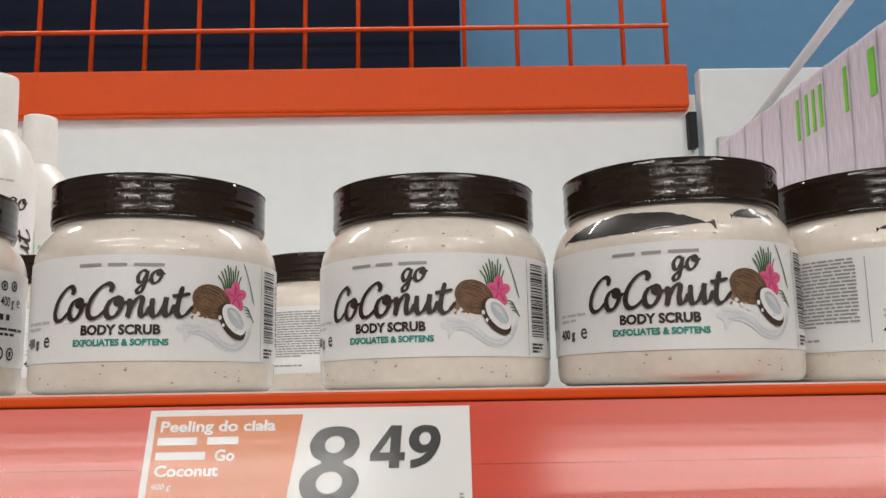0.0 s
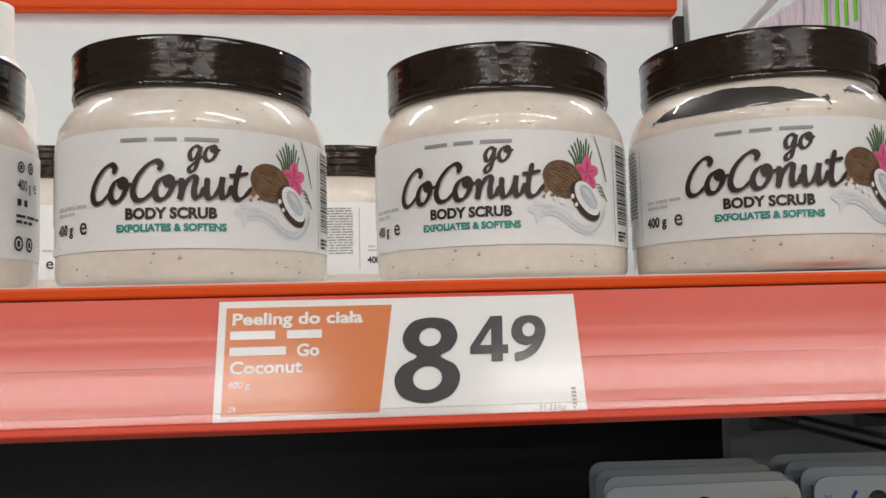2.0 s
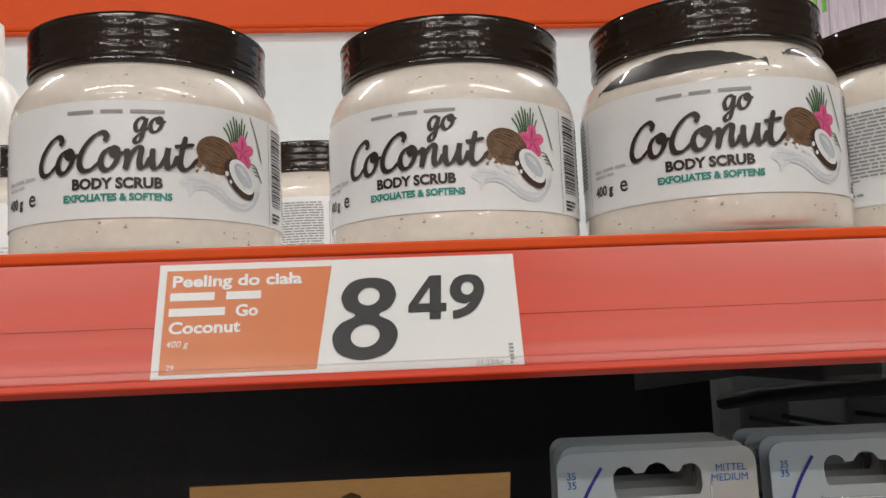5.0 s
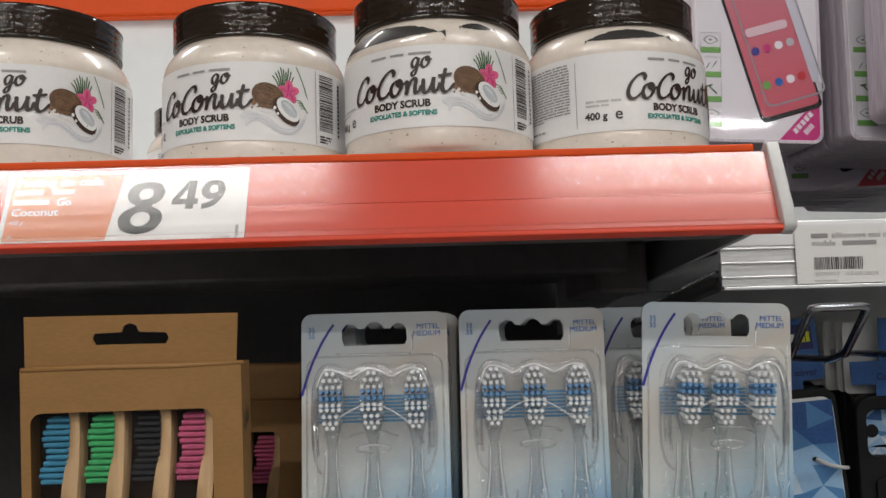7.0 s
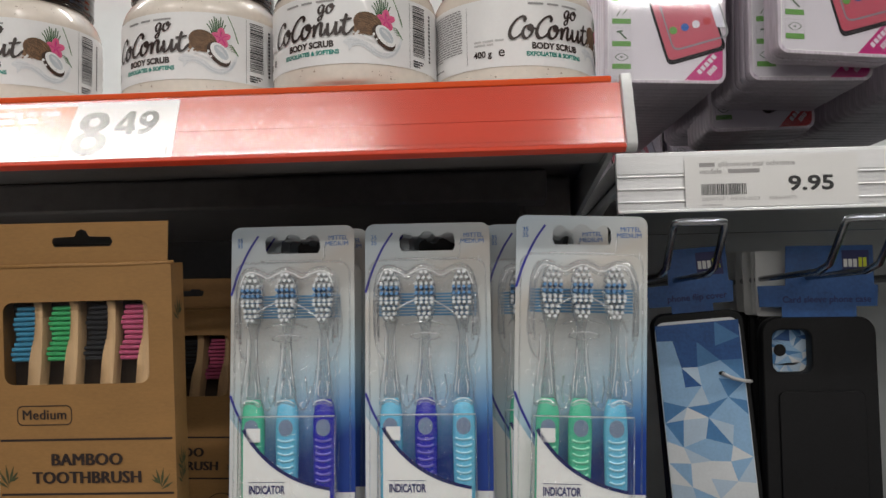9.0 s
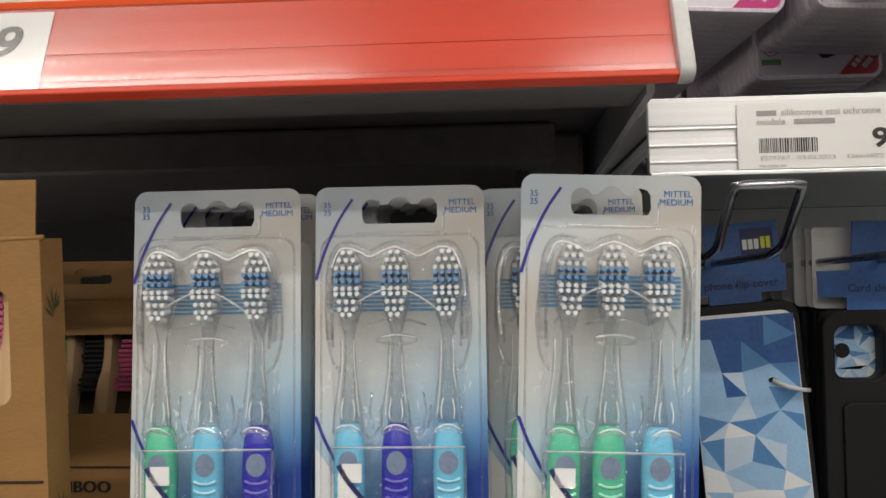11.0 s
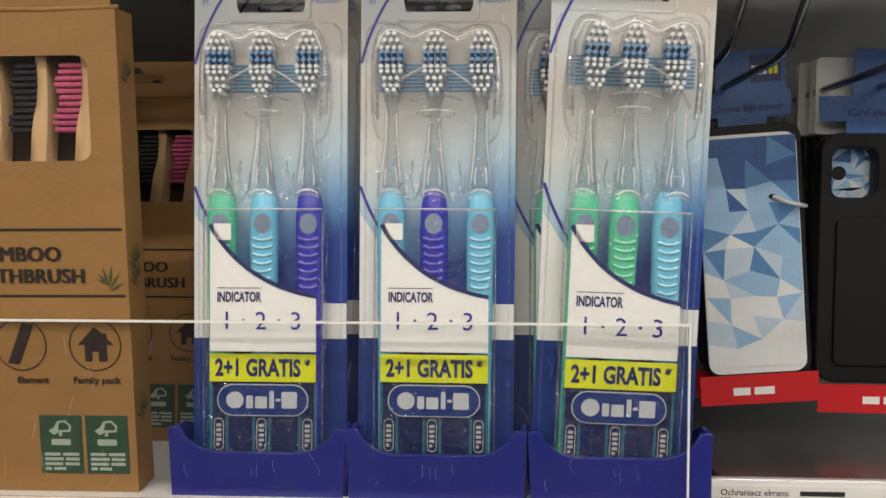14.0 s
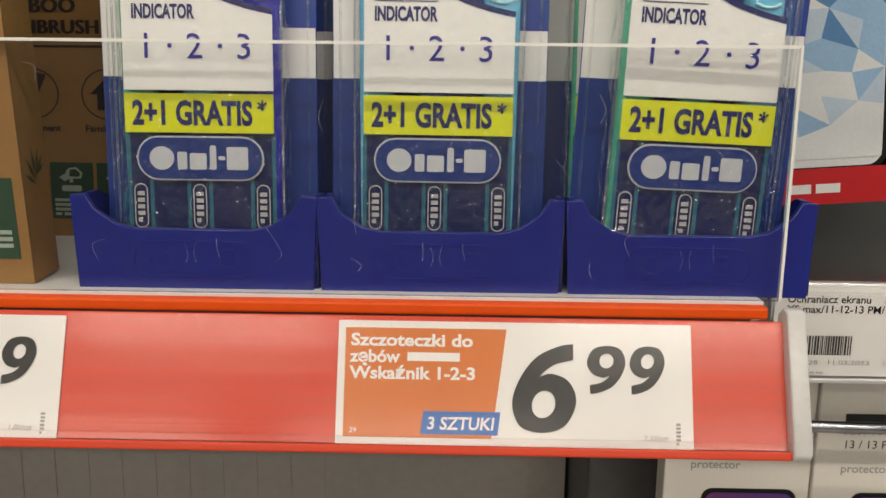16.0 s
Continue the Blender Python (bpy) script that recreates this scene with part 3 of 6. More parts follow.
def tag_brush(ob):
    u0 = tag_base(ob, [("Szczoteczki do", 0.0358, []), ("zębów", 0.0148, [("Oral-B", 0.0205, 0.0365)]), ("Wskaźnik 1-2-3", 0.0368, [])], ("6", "99"), "")
    part("quantity_field", drawing([[(u0 + 0.0246, -TH + 0.0038), (u0 + 0.0470, -TH + 0.0038), (u0 + 0.0478, -TH + 0.0104), (u0 + 0.0254, -TH + 0.0104)]], 0.0001, 0.00025), M["sign_blue"], ob, "blue quantity field")
    part("quantity_print", lettering("3 SZTUKI", 0.0050, u0 + 0.0362, -TH + 0.0053, 0.0005, bold=0.02, shear=0.12, width=0.0195), M["white_ink"], ob)
    part("unit_price", joined([lettering("2,33/szt", 0.0023, u0 + 0.0925, -TH + 0.0030, 0.0002, shear=0.2)]), M["grey_ink"], ob)
    part("side_code", text_bars(bmesh.new(), u0 + 0.0985, u0 + 0.0998, -TH + 0.002, -TH + 0.0085, 6, 0.0002), M["grey_ink"], ob)


def tag_box(ob):
    u0 = tag_base(ob, [], ("3", "99"), "")
    part("unit_price", joined([lettering("1.00/szt", 0.0023, u0 + 0.0925, -TH + 0.0030, 0.0002, shear=0.2)]), M["grey_ink"], ob)
    part("side_code", text_bars(bmesh.new(), u0 + 0.0985, u0 + 0.0998, -TH + 0.002, -TH + 0.0085, 6, 0.0002), M["grey_ink"], ob)


price_tag(0.3292, 1.3722, 0.0125, tag_jar, "white and orange price card reading 8 49 in the rail")
price_tag(0.3245, 1.0805, 0.2110, tag_brush, "white and orange price card reading 6 99 in the rail")
price_tag(0.3245, 1.0805, 0.0262, tag_box, "white and orange price card reading 3 99 in the rail")


# ---- jars on the upper shelf ----
JR = 0.0464


def smooth_profile(points, n=5):
    return [(max(r, 0.0), z) for r, z in spline(points, n)]


def script_word(bm, strokes, u, v, size, width, w, turn=0.0):
    """Brush lettering from strokes in units of the letter height."""
    for k, stroke in enumerate(strokes):
        pts = [(u + (a + 0.12 * b) * size, v + b * size + (a * size) * math.tan(radians(turn))) for a, b in stroke]
        brush_line(bm, pts, width, nib=75, thin=0.42, w=w + 0.000012 * k)
    return bm


BIG_C = [(1.15, 1.25), (1.22, 1.48), (1.02, 1.66), (0.66, 1.50), (0.28, 1.0), (0.16, 0.42), (0.34, 0.05), (0.70, 0.06), (1.08, 0.40)]
O_RING = [(0.52, 0.98), (0.22, 0.86), (0.06, 0.45), (0.20, 0.05), (0.52, 0.06), (0.76, 0.45), (0.72, 0.86), (0.50, 0.98), (0.52, 0.70), (0.78, 0.62), (1.02, 0.78)]
N_FORM = [(0.06, 0.92), (0.12, 0.45), (0.10, 0.0), (0.20, 0.52), (0.44, 0.94), (0.66, 0.88), (0.64, 0.42), (0.72, 0.06), (0.94, 0.16), (1.06, 0.5)]
U_FORM = [(0.06, 0.92), (0.08, 0.40), (0.20, 0.04), (0.46, 0.14), (0.66, 0.60), (0.70, 0.95), (0.70, 0.42), (0.80, 0.05), (1.02, 0.18), (1.14, 0.6)]
T_STEM = [(0.34, 1.52), (0.24, 0.80), (0.24, 0.22), (0.42, 0.0), (0.70, 0.12), (0.98, 0.52)]
T_BAR = [(-0.06, 1.02), (0.30, 1.06), (0.80, 1.16)]
G_BOWL = [(0.66, 0.92), (0.30, 0.95), (0.06, 0.55), (0.18, 0.10), (0.46, 0.20), (0.68, 0.80), (0.70, 0.95)]
G_TAIL = [(0.70, 0.95), (0.64, 0.20), (0.50, -0.55), (0.22, -0.72), (0.14, -0.45), (0.48, -0.08), (0.95, 0.32)]


def shifted(stroke, du, k=1.0):
    return [(du + a * k, b * k) for a, b in stroke]


FRUIT_WORD = [shifted(BIG_C, -0.05), shifted(O_RING, 1.02), shifted(BIG_C, 1.98, 1.02), shifted(O_RING, 3.04), shifted(N_FORM, 4.10), shifted(U_FORM, 5.18), shifted(T_STEM, 6.24), shifted(T_BAR, 6.20)]
GO_WORD = [shifted(G_BOWL, 0.0), shifted(G_TAIL, 0.0), shifted(O_RING, 0.95)]


def jar_label_art(ob, label):
    """All that is printed on a jar's label, bent round it; u = 0 is the middle of the front words."""
    R = JR + 0.00045

    def put(name, bm, material, text=""):
        if isinstance(bm, bpy.types.Mesh):
            bm = joined([bm])
        return part(name, bend(bm, R), material, label, text)

    bm = script_word(bmesh.new(), FRUIT_WORD, -0.0268, 0.0258, 0.0071, 0.00205, 0.00045, turn=1.2)
    script_word(bm, GO_WORD, 0.0054, 0.0383, 0.0047, 0.0015, 0.00012, turn=1.5)
    put("script_print", bm, M["brown_ink"], "dark brown brush lettering")
    put("name_print", lettering("BODY SCRUB", 0.0046, 0, 0.0206, 0.0001, bold=0.045, width=0.0280), M["brown_ink"])
    put("claim_print", lettering("EXFOLIATES & SOFTENS", 0.0031, 0, 0.0167, 0.0001, bold=0.045, width=0.0338), M["teal_ink"], "teal words")
    put("weight_print", joined([lettering("400 g", 0.0048, -0.0408, 0.0171, 0.0001, bold=0.030, width=0.0106), lettering("e", 0.0080, -0.0302, 0.0168, 0.0001, bold=0.008)]), M["brown_ink"])
    put("maker_strip", word_bars(bmesh.new(), "GOTTA LOVE NATURE", -0.0156, 0.0152, 0.0444, 0.0458, 0.0001, 8), M["grey_ink"], "thin grey strips")
    put("side_fine_print", text_bars(bmesh.new(), -0.0455, -0.0275, 0.0232, 0.0272, 2, 0.0001, 3, fill=0.5), M["pale_ink"])
    bm = text_bars(bmesh.new(), -0.0930, -0.0535, 0.0205, 0.0465, 19, 0.0001, 7, fill=0.5)
    text_bars(bm, -0.0930, -0.0535, 0.0152, 0.0166, 1, 0.0001, 8)
    bar(bm, -0.0503, -0.0500, 0.0140, 0.0460, 0.0001)
    put("ingredient_fine_print", bm, M["grey_ink"])
    rnd = random.Random(4)
    bm = bmesh.new()
    v = 0.0190
    while v < 0.0465:
        h = rnd.choice((0.0003, 0.0005, 0.0008))
        bar(bm, 0.0592, 0.0690, v, v + h, 0.0001, 3)
        v += h + rnd.choice((0.0003, 0.0005, 0.0007))
    text_bars(bm, 0.0592, 0.0680, 0.0130, 0.0170, 3, 0.0001, 9)
    bar(bm, 0.0567, 0.0569, 0.0118, 0.0480, 0.0001)
    for k in range(13):
        bar(bm, 0.0735, 0.0752, 0.0180 + 0.0021 * k, 0.0194 + 0.0021 * k, 0.0001)
    put("barcode", bm, M["black_ink"], "black barcode")
    put("back_weight_print", joined([lettering("400 g", 0.0052, 0.1010, 0.0350, 0.0001, bold=0.01, width=0.0085), lettering("e", 0.0068, 0.1092, 0.0350, 0.0001)]), M["black_ink"])
    bm = text_bars(bmesh.new(), 0.0960, 0.1140, 0.0235, 0.0275, 2, 0.0001, 12, fill=0.5)
    for u, v, r in ((0.0975, 0.0165, 0.0026), (0.1045, 0.0165, 0.0026), (0.0985, 0.0428, 0.0020), (0.1050, 0.0432, 0.0021)):
        me = drawing([ellipse(u, v, r, r, n=20), ellipse(u, v, r * 0.68, r * 0.68, n=20)], 0.00002, 0.0001)
        bm.from_mesh(me)
        bpy.data.meshes.remove(me)
        bar(bm, u - r * 0.3, u + r * 0.3, v - r * 0.4, v + r * 0.4, 0.0001)
    for k in range(2):
        bar(bm, 0.0965 + 0.004 * k, 0.0988 + 0.004 * k, 0.0295, 0.0318, 0.0001)
    put("back_fine_print", bm, M["black_ink"])
    # fruit picture: fronds, flower, whole nut, half nut, milk
    rnd = random.Random(14)
    bm = bmesh.new()
    for k in range(9):
        u, v = 0.0342 + 0.0013 * k, (0.0424, 0.0441, 0.0452, 0.0468, 0.0460, 0.0448, 0.0468, 0.0452, 0.0428)[k]
        brush_line(bm, [(0.0372 + 0.0006 * k, 0.0366), (0.0362 + 0.0009 * k, 0.0366 + (v - 0.0366) * 0.55), (u, v)], 0.00062, w=0.00006 + 0.000004 * k, thin=0.7)
    put("fronds", bm, M["frond"], "green palm fronds")
    bm = bmesh.new()
    for k in range(11):
        u, v = 0.0463 + 0.00062 * k - 0.000014 * k * k, 0.0468 - 0.0012 * k
        brush_line(bm, [(u - 0.0004, v + 0.0012), (u, v), (u + 0.0009, v - 0.0018)], 0.00048, w=0.00006 + 0.000004 * k)
    for k in range(4):
        u, v = 0.0455 + 0.0008 * k, 0.0318 - 0.0012 * k
        brush_line(bm, [(u, v), (u + 0.0024, v - 0.0004), (u + 0.0040, v - 0.0022)], 0.0007, w=0.00006 + 0.000004 * k)
    tagged(put("side_frond", bm, M["frond_pale"], "pale green feathered frond"), kind="stuff")
    milk = drawing([closed_spline([(0.0190, 0.0226), (0.0222, 0.0254), (0.0252, 0.0247), (0.0292, 0.0236), (0.0335, 0.0216), (0.0372, 0.0187), (0.0415, 0.0176), (0.0462, 0.0194), (0.0496, 0.0240), (0.0514, 0.0285), (0.0507, 0.0222), (0.0470, 0.0166), (0.0420, 0.0145), (0.0362, 0.0155), (0.0322, 0.0184), (0.0282, 0.0204), (0.0246, 0.0204), (0.0222, 0.0178), (0.0216, 0.0206)], 4)], 0.00002, 0.00004)
    put("milk", finer(milk), M["milk"], "splash of white milk")
    bm = bmesh.new()
    for pts, wd in (([(0.0232, 0.0212), (0.0285, 0.0216), (0.0330, 0.0192), (0.0372, 0.0164), (0.0425, 0.0154), (0.0470, 0.0178), (0.0500, 0.0226)], 0.0011), ([(0.0212, 0.0238), (0.0245, 0.0236), (0.0285, 0.0228)], 0.0006), ([(0.0350, 0.0190), (0.0395, 0.0170), (0.0440, 0.0174)], 0.0005)):
        brush_line(bm, pts, wd, w=0.00009, thin=0.6)
    put("milk_shade", bm, M["milk_shade"])
    bm = joined([drawing([ellipse(0.0420 + 0.0026 * math.cos(k * 1.257 + 0.3), 0.0350 + 0.0030 * math.sin(k * 1.257 + 0.3), 0.0029, 0.0020, k * 72 + 17)], 0.00002, 0.00010 + 0.00001 * k) for k in range(5)])
    put("flower", bm, M["petal"], "pink flower")
    bm = bmesh.new()
    for k in range(5):
        a = k * 1.257 + 0.3
        brush_line(bm, [(0.0420 + 0.0006 * math.cos(a), 0.0350 + 0.0006 * math.sin(a)), (0.0420 + 0.0022 * math.cos(a + 0.1), 0.0350 + 0.0026 * math.sin(a + 0.1)), (0.0420 + 0.0040 * math.cos(a), 0.0350 + 0.0044 * math.sin(a))], 0.0007, w=0.00017)
    put("petal_veins", bm, M["magenta_ink"])
    bm = joined([drawing([loop], 0.00002, 0.00012) for loop in ([(0.0235, 0.0292), (0.0262, 0.0330), (0.0275, 0.0300), (0.0258, 0.0276)], [(0.0268, 0.0270), (0.0290, 0.0292), (0.0300, 0.0264)], [(0.0240, 0.0268), (0.0254, 0.0276), (0.0250, 0.0260)])])
    tagged(put("broken_shell", bm, M["husk_light"], "broken shell chips"), kind="stuff")
    put("nut", finer(drawing([ellipse(0.0322, 0.0326, 0.0078, 0.0060, -22)], 0.00002, 0.00018)), M["husk"], "brown coconut")
    for name, key, n, lo in (("nut_grain", "husk_light", 26, -0.0056), ("nut_shading", "husk_dark", 16, -0.0050)):
        bm = bmesh.new()
        for k in range(n):
            a = lo + (-2 * lo) * k / (n - 1) + rnd.uniform(-0.0003, 0.0003)
            h = math.sqrt(max(0.0, 1 - (a / 0.0062) ** 2))
            s0, s1 = -0.0072 * h * rnd.uniform(0.5, 0.98), 0.0070 * h * rnd.uniform(0.4, 0.95)
            pts = [(0.0322 + s * 0.927 + (a + bow) * 0.375, 0.0326 - s * 0.375 + (a + bow) * 0.927) for s, bow in ((s0, -0.12 * a), ((s0 + s1) / 2, 0.05 * a + rnd.uniform(-0.0003, 0.0003)), (s1, -0.25 * a))]
            brush_line(bm, pts, rnd.uniform(0.00012, 0.00036), w=0.00021 + 0.000001 * k)
        tagged(put(name, bm, M[key]), kind="stuff")
    put("half_shell", finer(drawing([ellipse(0.0408, 0.0256, 0.0080, 0.0046, -46)], 0.00002, 0.00026)), M["husk_dark"], "brown half shell")
    put("half_rim", finer(drawing([ellipse(0.0417, 0.0266, 0.0068, 0.0040, -46)], 0.00002, 0.00030)), M["white_ink"], "white coconut flesh")
    put("half_hollow", finer(drawing([ellipse(0.0421, 0.0270, 0.0050, 0.0026, -46)], 0.00002, 0.00034)), M["flesh_shade"])
    put("half_depth", finer(drawing([closed_spline([(0.0392, 0.0300), (0.0420, 0.0290), (0.0445, 0.0255), (0.0456, 0.0232), (0.0432, 0.0262), (0.0408, 0.0280)], 4)], 0.00002, 0.00038)), M["milk"])
    tagged(put("milk_spray", joined([drawing([ellipse(u, v, r, r * 1.2, n=10)], 0.00002, 0.0004) for u, v, r in ((0.0285, 0.0262, 0.0006), (0.0312, 0.0252, 0.0008), (0.0352, 0.0270, 0.0007), (0.0366, 0.0243, 0.0006), (0.0338, 0.0238, 0.0005))]), M["white_ink"]), kind="stuff")


def finer(me, step=0.004):
    """Cuts a drawing into narrow strips, so that it can be bent."""
    bm = joined([me])
    xs = [p.co.x for p in bm.verts]
    x = min(xs) + step
    while x < max(xs):
        bmesh.ops.bisect_plane(bm, geom=bm.verts[:] + bm.edges[:] + bm.faces[:], plane_co=(x, 0, 0), plane_no=(1, 0, 0))
        x += step
    return bm


M["frond"] = mat("frond", (0.05, 0.13, 0.045), 0.5, var=0.2)
M["milk"] = mat("milk", (0.70, 0.71, 0.73), 0.5, var=0.08, scale=120)
M["milk_shade"] = mat("milk_shade", (0.58, 0.60, 0.63), 0.5, var=0.06, scale=150)
M["husk"] = mat("husk", (0.15, 0.078, 0.036), 0.6, var=0.4, scale=350)
M["husk_light"] = mat("husk_light", (0.27, 0.15, 0.075), 0.6, var=0.2)
M["husk_dark"] = mat("husk_dark", (0.050, 0.024, 0.013), 0.6, var=0.3, scale=300)
M["frond_pale"] = mat("frond_pale", (0.12, 0.22, 0.10), 0.5, var=0.2)
M["petal"] = mat("petal", (0.70, 0.12, 0.26), 0.5, var=0.12, scale=300)
M["flesh_shade"] = mat("flesh_shade", (0.50, 0.54, 0.58), 0.5, var=0.06, scale=200)


def body_jar(specks=70, seed=2):
    ob = thing("body_scrub_jar", "clear jar of cream body scrub with a dark brown screw lid", "cosmetic jar", "jars on the upper shelf")
    prof = smooth_profile([(0.0405, 0.0), (0.0432, 0.0004), (0.0458, 0.0022), (JR, 0.0060), (JR, 0.0110)], 4) + [(JR, 0.030)] + smooth_profile([(JR, 0.0490), (0.0462, 0.0515), (0.0452, 0.0550), (0.0432, 0.0587), (0.0412, 0.0612), (0.0399, 0.0628), (0.0396, 0.0660)], 4)
    body = part("body", lathe(prof, 72), M["cream"], ob, "cream filled clear plastic body", smooth=True)
    rnd = random.Random(seed)
    bm = bmesh.new()
    for k in range(specks):
        z = rnd.choice((rnd.uniform(0.003, 0.0108), rnd.uniform(0.0495, 0.060)))
        r = JR + 0.0001
        for (r0, z0), (r1, z1) in zip(prof, prof[1:]):
            if z0 <= z <= z1 and z1 > z0:
                r = r0 + (r1 - r0) * (z - z0) / (z1 - z0)
        a = rnd.uniform(-1.6, 1.6)
        s = rnd.uniform(0.00015, 0.00042) * rnd.choice((0.6, 1, 1.3))
        d = Vector((math.sin(a), -math.cos(a), 0))
        t = Vector((math.cos(a), math.sin(a), 0))
        c = d * (r + 0.00012) + Vector((0, 0, z))
        lean = Vector((0, 0, 1)) if z < 0.03 else (Vector((0, 0, 1)) - d * 0.75).normalized()
        n = [c + t * s * math.cos(q) * 1.3 + lean * s * math.sin(q) * 0.8 for q in (0, 1.1, 2.3, 3.4, 4.2, 5.3)]
        bm.faces.new([bm.verts.new(p) for p in n])
    tagged(part("specks", bm, M["speck"], body, "small brown coconut specks"), kind="stuff")
    waves = [(0.04150 + 0.000045 * math.sin(2 * math.pi * (k / 40) * 3.5), 0.0656 + 0.0130 * k / 40) for k in range(41)]
    lid = lathe(smooth_profile([(0.0380, 0.0634), (0.0404, 0.0635), (0.0411, 0.0642), (0.0409, 0.0652)], 3) + [(0.0405, 0.0653), (0.0413, 0.0655)] + waves + smooth_profile([(0.0414, 0.0789), (0.0411, 0.0796), (0.0398, 0.0800), (0.02, 0.0799)], 4), 96)
    part("lid", lid, M["lid"], ob, "glossy dark brown screw lid", smooth=True)
    sheet = bmesh.new()
    n = 80
    rows = [[sheet.verts.new((-0.125 + 0.27 * k / n, 0, z)) for k in range(n + 1)] for z in (0.0113, 0.0488)]
    for k in range(n):
        sheet.faces.new((rows[0][k], rows[0][k + 1], rows[1][k + 1], rows[1][k]))
    label = part("label_sheet", bend(sheet, JR + 0.0003), M["jar_label"], ob, "white wrap-round paper label", smooth=True)
    jar_label_art(ob, label)
    return ob


jar = body_jar()
jar.matrix_world = pose(-0.0578, 0.3898, SHELF_A, 0, 0, 1.5)
copy_thing(jar, pose(0.0535, 0.3960, SHELF_A, 0, 0, -21.3))
full = copy_thing(jar, pose(0.1478, 0.3800, SHELF_A + 0.0004, 0, 0, -22))
copy_thing(jar, pose(0.2385, 0.3950, SHELF_A, 0, 0, 28))
copy_thing(jar, pose(-0.1600, 0.3850, SHELF_A, 0, 0, -40))
copy_thing(jar, pose(-0.0120, 0.5700, SHELF_A, 0, 0, 75))
copy_thing(jar, pose(-0.1650, 0.5650, SHELF_A, 0, 0, 50))


def gap_patch(ob, turn, width, low, high, name="air_pocket", seed=3):
    """A gap under the shoulder where the cream has shrunk, the lid's dark reflection painted in."""
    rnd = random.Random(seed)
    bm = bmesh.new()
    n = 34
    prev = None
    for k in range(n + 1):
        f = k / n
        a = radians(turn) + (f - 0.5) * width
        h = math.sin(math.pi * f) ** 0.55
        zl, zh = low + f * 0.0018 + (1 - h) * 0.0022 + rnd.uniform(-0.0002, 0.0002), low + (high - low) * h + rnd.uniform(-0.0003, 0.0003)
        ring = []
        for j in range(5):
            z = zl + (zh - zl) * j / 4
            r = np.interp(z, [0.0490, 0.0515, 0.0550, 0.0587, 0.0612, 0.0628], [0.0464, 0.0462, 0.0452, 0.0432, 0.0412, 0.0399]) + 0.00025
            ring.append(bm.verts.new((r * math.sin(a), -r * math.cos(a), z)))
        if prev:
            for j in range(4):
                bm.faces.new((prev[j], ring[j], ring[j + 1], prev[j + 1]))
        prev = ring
    return part(name, bm, M["gap_patch"], ob, "dark gap above the cream", smooth=True)


gap_patch(full, -12, 1.35, 0.0520, 0.0608)
gap_patch(full, 48, 0.45, 0.0565, 0.0612, seed=6)
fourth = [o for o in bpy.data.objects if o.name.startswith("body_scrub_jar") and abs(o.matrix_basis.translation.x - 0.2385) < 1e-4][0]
gap_patch(fourth, -28, 0.95, 0.0545, 0.0610, seed=9)


def tall_bottle(twist):
    ob = thing("conditioner_bottle", "tall white plastic bottle with a straight white cap", "cosmetic bottle", "bottles at the back of the shelf")
    prof = smooth_profile([(0.027, 0.0), (0.0300, 0.001), (0.0312, 0.004), (0.0315, 0.010)], 4) + [(0.0315, 0.146)] + smooth_profile([(0.0312, 0.163), (0.0290, 0.179), (0.0235, 0.193), (0.0170, 0.201), (0.0150, 0.204)], 4)
    part("body", lathe(prof, 40), M["bottle"], ob, smooth=True)
    part("cap", lathe(smooth_profile([(0.0145, 0.204), (0.0152, 0.2045), (0.0150, 0.211), (0.0142, 0.245), (0.0125, 0.2475), (0.006, 0.248)], 4), 32), M["bottle"], ob, "white flip cap", smooth=True)

    def put(name, bm, material, label=""):
        if isinstance(bm, bpy.types.Mesh):
            bm = joined([bm])
        part(name, bend(bm, 0.0318, twist), material, ob, label)

    bm = script_word(bmesh.new(), GO_WORD, -0.003, 0.140, 0.0085, 0.0022, 0.0001)
    put("script_print", bm, M["brown_ink"])
    bm = script_word(bmesh.new(), FRUIT_WORD, 0.0, 0.0, 0.0105, 0.0026, 0.0001)
    for p in bm.verts:
        p.co.x, p.co.z = 0.020 - p.co.z, 0.050 + p.co.x
    put("upright_script", bm, M["brown_ink"], "dark brown upright brush lettering")
    bm = text_bars(bmesh.new(), -0.016, 0.014, 0.1600, 0.1625, 1, 0.0001, 4)
    put("maker_strip", bm, M["pale_ink"])
    bm = text_bars(bmesh.new(), -0.018, 0.004, 0.100, 0.126, 4, 0.0001, 6)
    put("claim_fine_print", bm, M["mint_ink"], "mint green claims")
    put("back_fine_print", text_bars(bmesh.new(), 0.030, 0.058, 0.055, 0.130, 16, 0.0001, 9, fill=0.75), M["mint_ink"], "mint green small print")
    return ob


b = tall_bottle(-4)
b.matrix_world = pose(-0.2830, 0.690, SHELF_A, 0, 0, 56)
copy_thing(b, pose(-0.2950, 0.790, SHELF_A, 0, 0, -46))

# ---- brush packs on the lower shelf ----
PW, PH = 0.0680, 0.2215
# printed blue fade; the grey upper stops also hold the shelf's shade
M["card_print"] = gradient_print("card_print", [(-0.03, (0.010, 0.035, 0.22)), (0.092, (0.012, 0.05, 0.27)), (0.106, (0.09, 0.24, 0.48)), (0.130, (0.38, 0.53, 0.63)), (0.155, (0.54, 0.57, 0.57)), (0.192, (0.54, 0.51, 0.47)), (0.205, (0.54, 0.57, 0.58)), (0.26, (0.38, 0.51, 0.62))], (-0.55, 0.0, 1.0))
M["card_base"] = mat("card_base", (0.007, 0.032, 0.185), 0.35, var=0.06)
